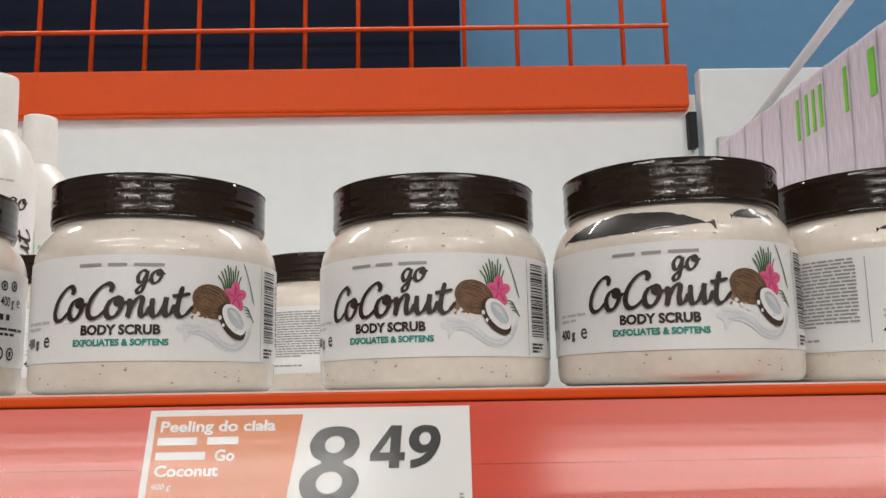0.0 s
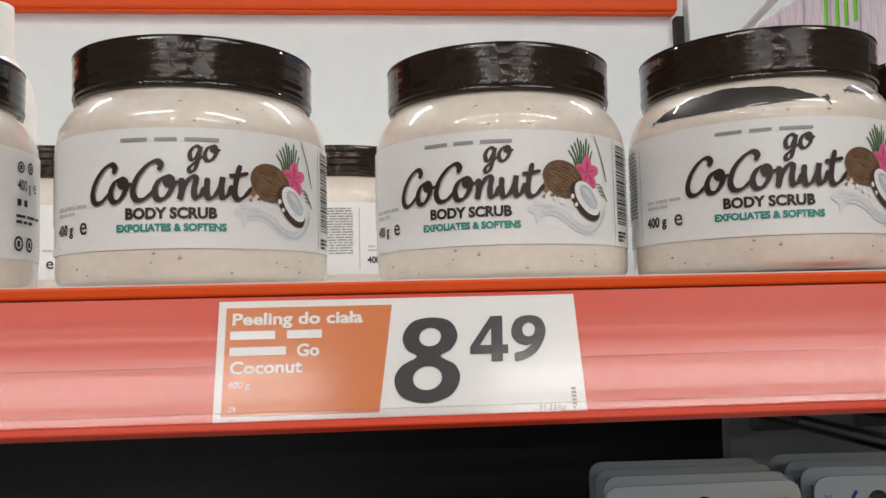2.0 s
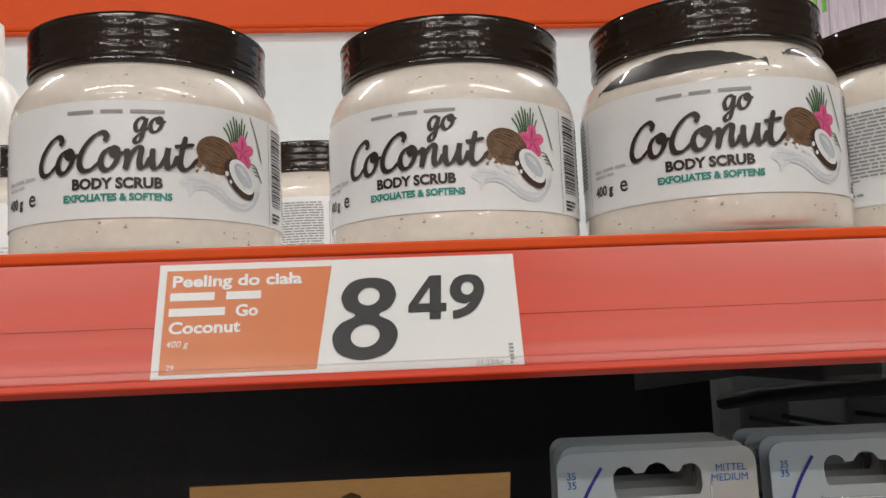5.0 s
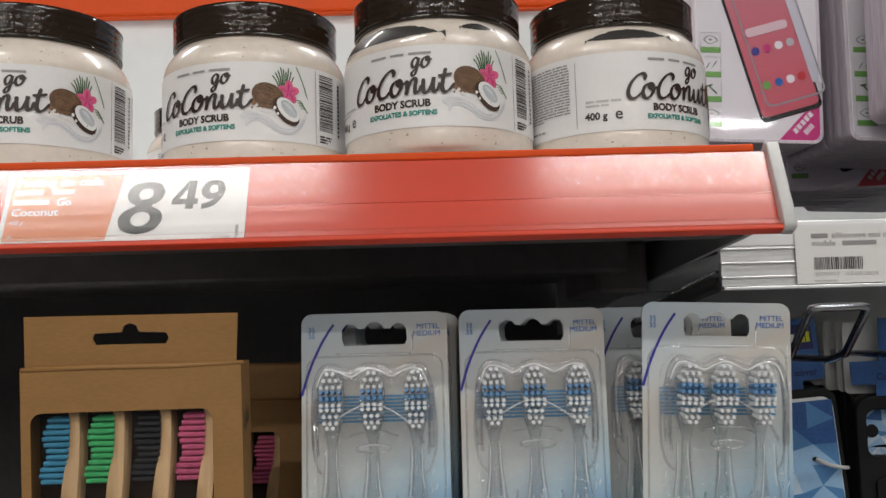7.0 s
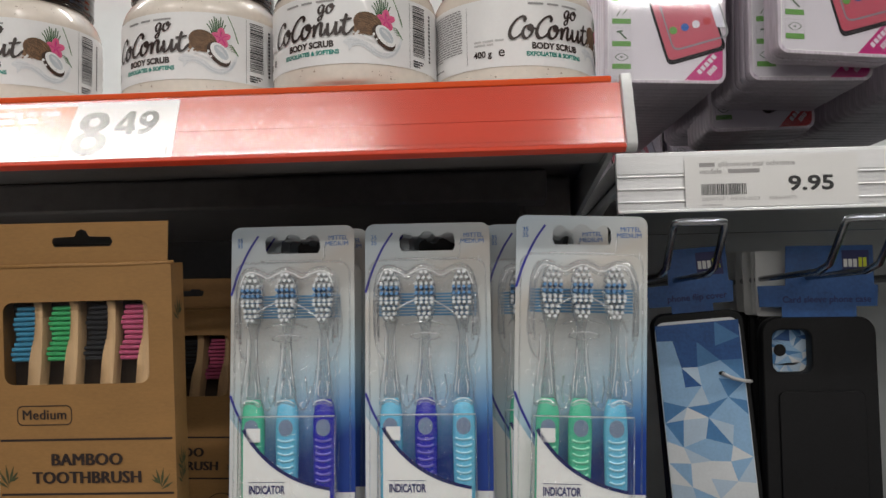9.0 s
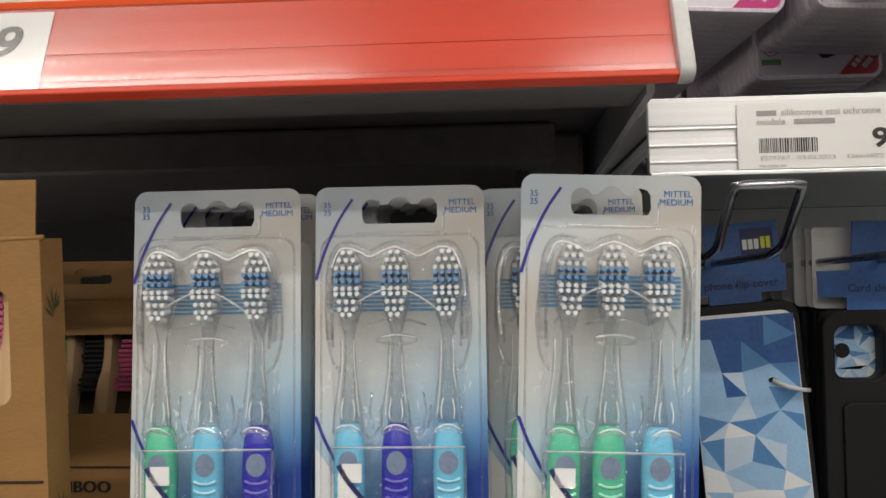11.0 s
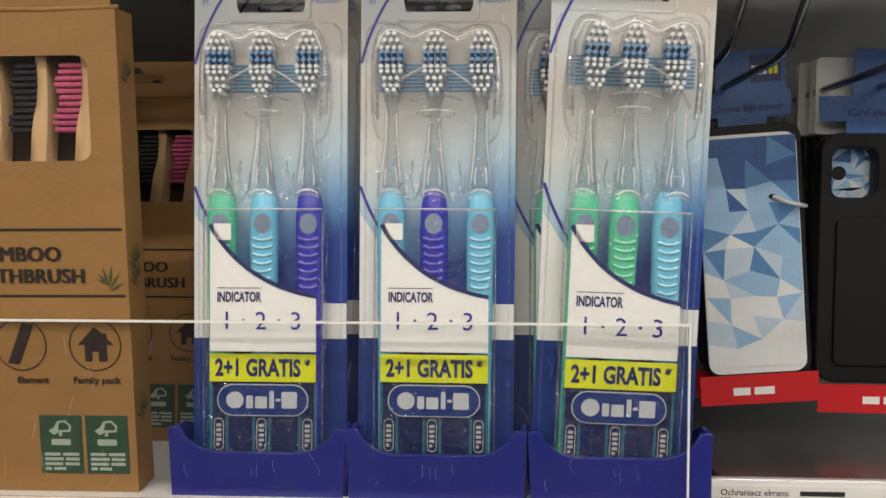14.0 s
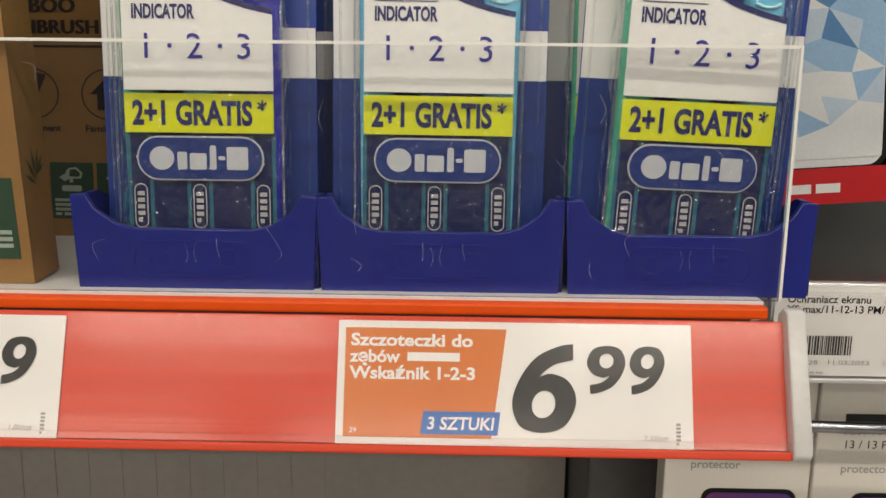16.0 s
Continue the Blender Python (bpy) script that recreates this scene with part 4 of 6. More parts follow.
M["card_blank"] = mat("card_blank", (0.70, 0.70, 0.70), 0.4, var=0.02)
M["insert_navy"] = mat("insert_navy", (0.008, 0.015, 0.08), 0.3, var=0.06)
M["handle_hole"] = mat("handle_hole", (0.20, 0.26, 0.38), 0.4, var=0.1)
# opaque white for highlights drawn on the clear shells
M["glint_white"] = mat("glint_white", (0.86, 0.87, 0.88), 0.2, var=0.05)
M["scuff"] = mat("scuff", (0.55, 0.56, 0.58), 0.5, var=0.1)


def brush_body(colour):
    """One upright toothbrush; the handle is the part, neck and tufts hang on it. Origin at its foot."""
    def make(parent, u, turn):
        bm = bmesh.new()
        line = [(0.0, 0.0044), (0.020, 0.0050), (0.050, 0.0054), (0.075, 0.0056), (0.095, 0.0059), (0.108, 0.0062), (0.117, 0.0059), (0.123, 0.0050), (0.126, 0.0036)]
        rings = []
        for z, h in line:
            d = 0.0032 + 0.0012 * (h > 0.0045)
            rings.append([bm.verts.new((h * math.copysign(abs(math.cos(a)) ** 0.6, math.cos(a)), -d * math.copysign(abs(math.sin(a)) ** 0.6, math.sin(a)), z)) for a in (2 * math.pi * k / 12 for k in range(12))])
        for a, b in zip(rings, rings[1:]):
            for k in range(12):
                bm.faces.new((a[k], b[k], b[(k + 1) % 12], a[(k + 1) % 12]))
        bm.faces.new(rings[0])
        bm.faces.new(rings[-1][::-1])
        bmesh.ops.recalc_face_normals(bm, faces=bm.faces)
        handle = part("toothbrush", bm, M[colour], parent, smooth=True)
        handle.matrix_local = pose(u, -0.0068, 0.002, 0, turn, 0)
        neck = bmesh.new()
        line = [(0.120, 0.0030, 0.0028), (0.128, 0.0040, 0.0034), (0.136, 0.0034, 0.0030), (0.150, 0.0023, 0.0022), (0.159, 0.0021, 0.0020), (0.164, 0.0032, 0.0018), (0.170, 0.0050, 0.0018), (0.179, 0.0060, 0.0018), (0.187, 0.0054, 0.0018), (0.192, 0.0036, 0.0016), (0.1938, 0.0012, 0.0010)]
        rings = [[neck.verts.new((h * math.cos(a), -d * math.sin(a), z)) for a in (2 * math.pi * k / 12 for k in range(12))] for z, h, d in line]
        for a, b in zip(rings, rings[1:]):
            for k in range(12):
                neck.faces.new((a[k], b[k], b[(k + 1) % 12], a[(k + 1) % 12]))
        bmesh.ops.recalc_face_normals(neck, faces=neck.faces)
        part("neck", neck, M["clear_neck"], handle, "clear plastic neck and head", smooth=True)
        for name, rows, key in (("bristle_pad", (0, 1, 2, 5, 6, 7, 8, 9), "tuft_white"), ("blue_bristle_pad", (3, 4), "tuft_blue")):
            tb = bmesh.new()
            for r in rows:
                z = 0.1912 - r * 0.00265
                n = (2, 3, 4, 4, 4, 4, 4, 3, 3, 2)[r]
                for k in range(n):
                    x = (k - (n - 1) / 2) * 0.0027
                    m = Matrix.Translation((x, -0.0050 - 0.0006 * (r % 2), z)) @ Matrix.Rotation(radians(90 + 6 * (r % 3 - 1)), 4, "X")
                    bmesh.ops.create_cone(tb, cap_ends=True, segments=7, radius1=0.00098, radius2=0.00090, depth=0.0070, matrix=m)
            part(name, tb, M[key], handle, smooth=False)
        holes = bmesh.new()
        for me in [drawing([ellipse(0, 0.1115, 0.0038, 0.0044, n=18)], 0.0003, 0.0042)]:
            holes.from_mesh(me)
            bpy.data.meshes.remove(me)
        part("lower_slot", drawing([rounded(-0.0034, 0.0034, 0.0500, 0.0790, 0.0008)], 0.0003, 0.0036), M["handle_hole"], handle, "dark slot between two prongs")
        part("thumb_window", holes, M["handle_hole"], handle, "oval see-through thumb window")
        ribs = bmesh.new()
        for k in range(7):
            z = 0.1045 - k * 0.0034
            h = 0.0043 - 0.0001 * k
            wire([(-h, -0.0043, z + 0.0011), (-h * 0.5, -0.0046, z + 0.0002), (0, -0.0047, z), (h * 0.5, -0.0046, z + 0.0002), (h, -0.0043, z + 0.0011)], 0.00055, 5, bm=ribs)
        part("grip_ribs", ribs, M["rib_" + colour[2:]], handle, smooth=True)
        return handle
    return make


for key, col in (("green", (0.32, 0.80, 0.58)), ("sky", (0.45, 0.78, 0.90)), ("violet", (0.20, 0.17, 0.62))):
    M["rib_" + key] = mat("rib_" + key, col, 0.3, var=0.04)


def toothbrush_pack(colours, label):
    """A hanging blister pack with three brushes."""
    ob = thing("toothbrush_pack", label, "toothbrush pack", "toothbrush packs in trays")
    slot = [(-0.0150, 0.2088), (-0.0140, 0.2064), (0.0140, 0.2064), (0.0152, 0.2088), (0.0150, 0.2128)]
    for cx, r in ((0.0112, 0.0040), (0.0, 0.0048), (-0.0112, 0.0040)):
        slot += [(cx + r * math.cos(radians(a)), 0.2126 + r * math.sin(radians(a))) for a in (20, 55, 90, 125, 160)]
    slot.append((-0.0152, 0.2128))
    card = part("card", drawing([rounded(-PW / 2, PW / 2, 0.0, PH, 0.0050), slot], 0.0006, -0.0003), M["card_print"], ob, "pale card printed to deep blue, its top greyed for shelf shade")
    part("base_print", drawing([[(-PW / 2 + 0.0002, 0.001), (PW / 2 - 0.0002, 0.001), (PW / 2 - 0.0002, 0.0632), (-PW / 2 + 0.0002, 0.0632)]], 0.0001, 0.0004), M["card_base"], card, "deep blue lower print")
    part("pale_band", drawing([[(-PW / 2 + 0.0002, 0.0634), (PW / 2 - 0.0002, 0.0634), (PW / 2 - 0.0002, 0.0790), (0.0, 0.0815), (-0.0180, 0.0950), (-PW / 2 + 0.0002, 0.1180)]], 0.0001, 0.0004), M["card_blank"], card)
    for pts in ([(-0.0338, 0.1840), (-0.0300, 0.1960), (-0.0245, 0.2080), (-0.0190, 0.2165)], [(-0.0338, 0.1300), (-0.0290, 0.1185), (-0.0190, 0.1020), (0.0, 0.0860), (0.0180, 0.0800), (0.0338, 0.0792)]):
        part("curved_line", brush_line(bmesh.new(), pts, 0.0013, w=0.0006, taper=False), M["violet_ink"], card, "violet curved line")
    part("count_print", joined([lettering("35", 0.0034, -0.0292, 0.2130, 0.0006), lettering("35", 0.0034, -0.0292, 0.2100, 0.0006)]), M["sign_blue"], card)
    part("grade_print", joined([lettering("MITTEL", 0.0034, 0.0251, 0.2135, 0.0006, bold=0.0, width=0.0105), lettering("MEDIUM", 0.0034, 0.0245, 0.2103, 0.0006, bold=0.0, width=0.0125)]), M["sign_blue"], card)
    band = bmesh.new()
    for k in range(8):
        v = 0.1712 + k * 0.0016
        bar(band, -0.0265, 0.0265, v, v + 0.0010, 0.0006)
    part("stripe_band", band, M["band_ink"], card, "band of blue printed stripes")
    for (colour, turn), u in zip(colours, (-0.0192, -0.0008, 0.0190)):
        brush_body(colour)(ob, u, turn)
    # paper insert in the lower blister
    W, D = 0.0228, 0.0135
    top = [(-W, 0.1120), (-0.0190, 0.1060), (-0.0125, 0.0985), (-0.0040, 0.0915), (0.0060, 0.0862), (0.0150, 0.0832), (W, 0.0815)]
    insert = part("insert", drawing([[(-W, 0.0590), (W, 0.0590)] + top[::-1]], 0.0002, D - 0.0008), M["white_card"], ob, "white paper insert with a curved top")
    edge = bmesh.new()
    brush_line(edge, [(a, b + 0.0010) for a, b in top], 0.0019, w=D - 0.0004, taper=False, thin=0.8)
    part("edge_line", edge, M["navy_ink"], insert, "navy curved edge")
    part("insert_print", joined([lettering("INDICATOR", 0.0058, -0.0197, 0.0803, D - 0.0004, bold=0.035, align="LEFT", width=0.0190)]), M["navy_ink"], insert)
    part("rule", bar(bmesh.new(), -0.0197, -0.0006, 0.0859, 0.0862, D - 0.0004), M["navy_ink"], insert)
    part("code_patch", drawing([rounded(-0.0212, -0.0138, 0.1065, 0.1135, 0.0003)], 0.0002, D - 0.0006), M["white_ink"], ob, "small white printed patch")
    part("count_print", joined([lettering("1", 0.0108, -0.0155, 0.0685, D - 0.0004), lettering("2", 0.0108, -0.0008, 0.0685, D - 0.0004), lettering("3", 0.0108, 0.0142, 0.0685, D - 0.0004), drawing([ellipse(-0.0083, 0.0722, 0.0007, 0.0007, n=10)], 0.0001, D - 0.0004), drawing([ellipse(0.0070, 0.0722, 0.0007, 0.0007, n=10)], 0.0001, D - 0.0004)]), M["violet_ink"], insert, "thin violet numerals")
    part("offer_band", drawing([[(-W, 0.0462), (W, 0.0462), (W, 0.0580), (-W, 0.0580)]], 0.0002, D - 0.0006), M["yellow_ink"], ob, "yellow offer band")
    part("offer_print", joined([lettering("2+1 GRATIS", 0.0100, -0.0020, 0.0488, D - 0.0002, bold=0.036, width=0.0368), lettering("*", 0.0068, 0.0194, 0.0512, D - 0.0002, bold=0.02)]), M["navy_ink"], ob)
    navy = part("lower_print", drawing([[(-W, 0.0005), (W, 0.0005), (W, 0.0459), (-W, 0.0459)]], 0.0002, 0.0112), M["insert_navy"], ob, "navy printed lower field")
    pill = part("badge", drawing([rounded(-0.0196, 0.0196, 0.0316, 0.0452, 0.0066)], 0.0002, D - 0.0008), M["silver_ink"], ob, "silver edged blue oval badge")
    part("badge_field", drawing([rounded(-0.0191, 0.0191, 0.0321, 0.0447, 0.0062)], 0.0002, D - 0.0005), M["card_base"], pill)
    marks = [drawing([ellipse(-0.0118, 0.0384, 0.0038, 0.0036)], 0.0001, D - 0.0002)]
    for a, b, hi in ((-0.0070, -0.0040, 0.0404), (-0.0032, 0.0020, 0.0400), (0.0030, 0.0050, 0.0424), (0.0056, 0.0078, 0.0392), (0.0082, 0.0148, 0.0420)):
        marks.append(drawing([rounded(a, b, 0.0379 if hi == 0.0392 else 0.0350, hi, 0.0006)], 0.0001, D - 0.0002))
    part("badge_mark", joined(marks), M["silver_ink"], pill, "pale plain shapes")
    seals = bmesh.new()
    for u in (-0.0192, -0.0008, 0.0190):
        me = drawing([rounded(u - 0.0021, u + 0.0021, 0.0165, 0.0305, 0.0021), rounded(u - 0.0018, u + 0.0018, 0.0169, 0.0301, 0.0017)], 0.0001, 0.0118)
        seals.from_mesh(me)
        bpy.data.meshes.remove(me)
        text_bars(seals, u - 0.0011, u + 0.0011, 0.0185, 0.0288, 5, 0.0119, 3)
    for u in (-0.0192, -0.0008, 0.0190):
        for d in (-0.0034, 0.0034):
            part("handle_glimpse", bar(bmesh.new(), u + d - 0.0006, u + d + 0.0006, 0.004, 0.0455, 0.0115), M["stripe_ink"], navy)
    part("seal_mark", seals, M["pale_ink"], ob)
    # the clear shell
    shell = bmesh.new()
    for outline, depth in (([(-0.0255, 0.0), (0.0255, 0.0), (0.0255, 0.1195), (-0.0255, 0.1195)], D), (None, 0.0125)):
        if outline is None:
            outline = [(0.0255, 0.1200), (0.0262, 0.150), (0.0268, 0.165), (0.0272, 0.180), (0.0262, 0.192), (0.0235, 0.1975), (0.0200, 0.1990), (0.0150, 0.1980), (0.0095, 0.1962), (0.0050, 0.1980), (0.0, 0.1992), (-0.0050, 0.1980), (-0.0095, 0.1962), (-0.0150, 0.1980), (-0.0200, 0.1990), (-0.0240, 0.1970), (-0.0265, 0.190), (-0.0275, 0.178), (-0.0265, 0.160), (-0.0255, 0.1200)]
        cu = sum(a for a, b in outline) / len(outline)
        cv = sum(b for a, b in outline) / len(outline)
        levels = []
        for inset, y in ((1.0, -0.0006), (0.985, -depth * 0.72), (0.965, -depth * 0.94), (0.93, -depth)):
            levels.append([shell.verts.new((cu + (a - cu) * inset, y, cv + (b - cv) * (1 - (1 - inset) * 0.4))) for a, b in outline])
        n = len(outline)
        for a, b in zip(levels, levels[1:]):
            for k in range(n):
                f = shell.faces.new((a[k], a[(k + 1) % n], b[(k + 1) % n], b[k]))
        shell.faces.new(levels[-1])
    bmesh.ops.recalc_face_normals(shell, faces=shell.faces)
    sh = part("shell", shell, M["blister"], ob, "clear moulded plastic shell", smooth=False)
    sh.visible_shadow = False
    ridge = bmesh.new()
    wire([(a, -0.0009, b) for a, b in rounded(-0.0315, 0.0315, 0.004, 0.2015, 0.006)], 0.00058, 5, bm=ridge)
    wire([(-0.0175, -0.0009, 0.2030)] + [(a, -0.0009, b) for a, b in ((-0.0165, 0.2022), (0.0165, 0.2022), (0.0178, 0.2040), (0.0178, 0.2110))], 0.00052, 5, bm=ridge)
    wire([(-0.0255, -D, 0.1195), (0.0255, -D, 0.1195)], 0.00063, 6, bm=ridge)
    crest = [(-0.0262, 0.160), (-0.0266, 0.176), (-0.0256, 0.189), (-0.0230, 0.1952), (-0.0195, 0.1966), (-0.0148, 0.1952), (-0.0104, 0.1932), (-0.0050, 0.1956), (-0.0008, 0.1968), (0.0040, 0.1952), (0.0086, 0.1932), (0.0140, 0.1956), (0.0180, 0.1966), (0.0225, 0.1950), (0.0254, 0.188), (0.0262, 0.176), (0.0258, 0.160)]
    for inset, y, r in ((0.0, -0.0118, 0.0016), (0.0026, -0.0128, 0.0007)):
        wire([(a * (1 - inset * 20), y, b - inset) for a, b in spline(crest, 4)], r, 7, bm=ridge)
    wire([(-0.0110, -0.0128, 0.1655), (-0.0060, -0.0133, 0.1672), (0.0, -0.0134, 0.1676), (0.0060, -0.0133, 0.1672), (0.0110, -0.0128, 0.1655)], 0.00052, 6, bm=ridge)
    # the dome's lower lip, the dimple under the middle head, dents between and beside the necks
    wire(spline([(-0.0222, -0.0128, 0.1655), (-0.0160, -0.0133, 0.1735), (-0.0060, -0.0135, 0.1788), (0.0020, -0.0135, 0.1792), (0.0110, -0.0134, 0.1748), (0.0180, -0.0131, 0.1690), (0.0222, -0.0127, 0.1615)], 4), 0.00058, 6, bm=ridge)
    wire([(0.0078 * math.cos(a), -0.0128, 0.1600 + 0.0018 * math.sin(a)) for a in (2 * math.pi * k / 20 for k in range(21))], 0.00052, 6, bm=ridge)
    wire(spline([(-0.0268, -0.0075, 0.1820), (-0.0280, -0.0070, 0.1660), (-0.0262, -0.0075, 0.1530), (-0.0225, -0.0090, 0.1480)], 4), 0.00063, 6, bm=ridge)
    wire(spline([(0.0268, -0.0075, 0.1820), (0.0282, -0.0070, 0.1660), (0.0262, -0.0075, 0.1530), (0.0225, -0.0090, 0.1480)], 4), 0.00063, 6, bm=ridge)
    for u in (-0.0104, 0.0083):
        wire(spline([(u - 0.0040, -0.0105, 0.1340), (u - 0.0034, -0.0120, 0.1275), (u - 0.0010, -0.0128, 0.1235), (u + 0.0012, -0.0128, 0.1235), (u + 0.0036, -0.0120, 0.1280), (u + 0.0042, -0.0105, 0.1350)], 3), 0.00063, 6, bm=ridge)
    for u in (-0.0192, -0.0008, 0.0190):
        for d, r in ((-0.0050, 0.0004), (0.0050, 0.0004)):
            wire(spline([(u + d * 0.55, -0.0105, 0.1600), (u + d * 0.62, -0.0110, 0.1480), (u + d, -0.0118, 0.1340), (u + d * 1.1, -0.0122, 0.1270)], 3), r, 5, bm=ridge)
        wire(spline([(u - 0.0052, -0.0124, 0.1250), (u - 0.0020, -0.0130, 0.1268), (u + 0.0020, -0.0130, 0.1268), (u + 0.0052, -0.0124, 0.1250)], 3), 0.0013, 6, bm=ridge)
    for s in (-1, 1):
        wire([(s * 0.0255, -D * 0.95, 0.002), (s * 0.0255, -D * 0.95, 0.119)], 0.00042, 5, bm=ridge)
        wire([(s * 0.0095, -0.010, 0.126), (s * 0.0108, -0.0115, 0.133), (s * 0.0098, -0.0125, 0.140)], 0.00052, 5, bm=ridge)
    # thin white wires that imitate glints along crests, necks and dents
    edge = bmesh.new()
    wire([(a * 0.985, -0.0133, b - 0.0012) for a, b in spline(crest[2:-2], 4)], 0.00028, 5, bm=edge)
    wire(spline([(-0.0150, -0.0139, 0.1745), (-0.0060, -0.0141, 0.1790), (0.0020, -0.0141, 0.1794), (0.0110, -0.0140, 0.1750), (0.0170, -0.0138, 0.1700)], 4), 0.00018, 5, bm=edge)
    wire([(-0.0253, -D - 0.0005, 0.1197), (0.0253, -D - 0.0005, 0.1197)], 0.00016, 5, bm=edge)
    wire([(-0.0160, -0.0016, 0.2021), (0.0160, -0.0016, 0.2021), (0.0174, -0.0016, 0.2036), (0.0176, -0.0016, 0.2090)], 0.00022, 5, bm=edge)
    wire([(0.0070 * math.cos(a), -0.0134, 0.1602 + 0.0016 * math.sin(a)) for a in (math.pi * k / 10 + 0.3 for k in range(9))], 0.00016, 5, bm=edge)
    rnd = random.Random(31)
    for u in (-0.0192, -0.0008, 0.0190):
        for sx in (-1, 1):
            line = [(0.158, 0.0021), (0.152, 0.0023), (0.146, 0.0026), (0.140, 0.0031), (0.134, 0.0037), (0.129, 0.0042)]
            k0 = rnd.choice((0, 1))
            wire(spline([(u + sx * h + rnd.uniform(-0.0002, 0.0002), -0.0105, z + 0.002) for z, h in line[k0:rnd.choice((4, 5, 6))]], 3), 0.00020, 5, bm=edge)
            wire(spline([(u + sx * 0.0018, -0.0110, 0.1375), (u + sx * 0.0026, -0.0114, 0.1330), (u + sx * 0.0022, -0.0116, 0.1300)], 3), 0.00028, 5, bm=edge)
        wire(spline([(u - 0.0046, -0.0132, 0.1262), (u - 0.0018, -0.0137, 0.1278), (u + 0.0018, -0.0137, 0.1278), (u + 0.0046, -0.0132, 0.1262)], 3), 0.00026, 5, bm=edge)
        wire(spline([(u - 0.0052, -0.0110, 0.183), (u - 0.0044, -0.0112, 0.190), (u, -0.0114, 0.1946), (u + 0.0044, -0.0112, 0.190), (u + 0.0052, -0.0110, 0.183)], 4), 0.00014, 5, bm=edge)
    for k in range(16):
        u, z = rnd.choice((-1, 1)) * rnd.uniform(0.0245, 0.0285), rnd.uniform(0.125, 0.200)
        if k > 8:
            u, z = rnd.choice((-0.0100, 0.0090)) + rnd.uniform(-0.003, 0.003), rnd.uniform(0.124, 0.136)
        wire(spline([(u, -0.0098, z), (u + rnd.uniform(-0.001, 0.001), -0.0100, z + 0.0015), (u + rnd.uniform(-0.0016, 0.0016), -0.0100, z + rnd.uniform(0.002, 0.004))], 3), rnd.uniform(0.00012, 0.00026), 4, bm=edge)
    tagged(part("moulded_edge", edge, M["glint_white"], sh, "white lines drawn as glints on the clear shell", smooth=True), kind="stuff").visible_shadow = False
    rd = tagged(part("shell_ridge", ridge, M["ridge"], sh, smooth=True), kind="stuff")
    rd.visible_shadow = False
    return ob


def in_tray(ob, x, y, lean, roll, turn=0.0, first=False):
    m = pose(x, y, SHELF_B + 0.0008, lean, roll, turn)
    if first:
        ob.matrix_world = m
        return ob
    return copy_thing(ob, m)


G, S, V = "h_green", "h_sky", "h_violet"
one = toothbrush_pack(((G, 0), (S, 0), (V, 0)), "clear blister pack with green, light blue and violet toothbrushes")
two = toothbrush_pack(((S, 0), (V, 0), (S, 0)), "clear blister pack with light blue and violet toothbrushes")
three = toothbrush_pack(((G, 1), (G, 0), (S, -1)), "clear blister pack tipped forward with green and blue toothbrushes")
in_tray(one, 0.1146, 0.3530, -2.6, 0.0, 0, True)
in_tray(two, 0.1872, 0.3550, -2.6, 0.3, 0, True)
in_tray(three, 0.2622, 0.3515, 1.0, 2.2, 2, True)
for k in range(3):
    in_tray(one, 0.1168 + 0.0012 * k, 0.3690 + 0.0150 * k, -3.0, 0.6)
    in_tray(two, 0.1895 + 0.0012 * k, 0.3710 + 0.0150 * k, -2.8, 0.7)
    in_tray(three, 0.2540 + 0.0010 * k, 0.3690 + 0.0150 * k, -3.2, 0.0)


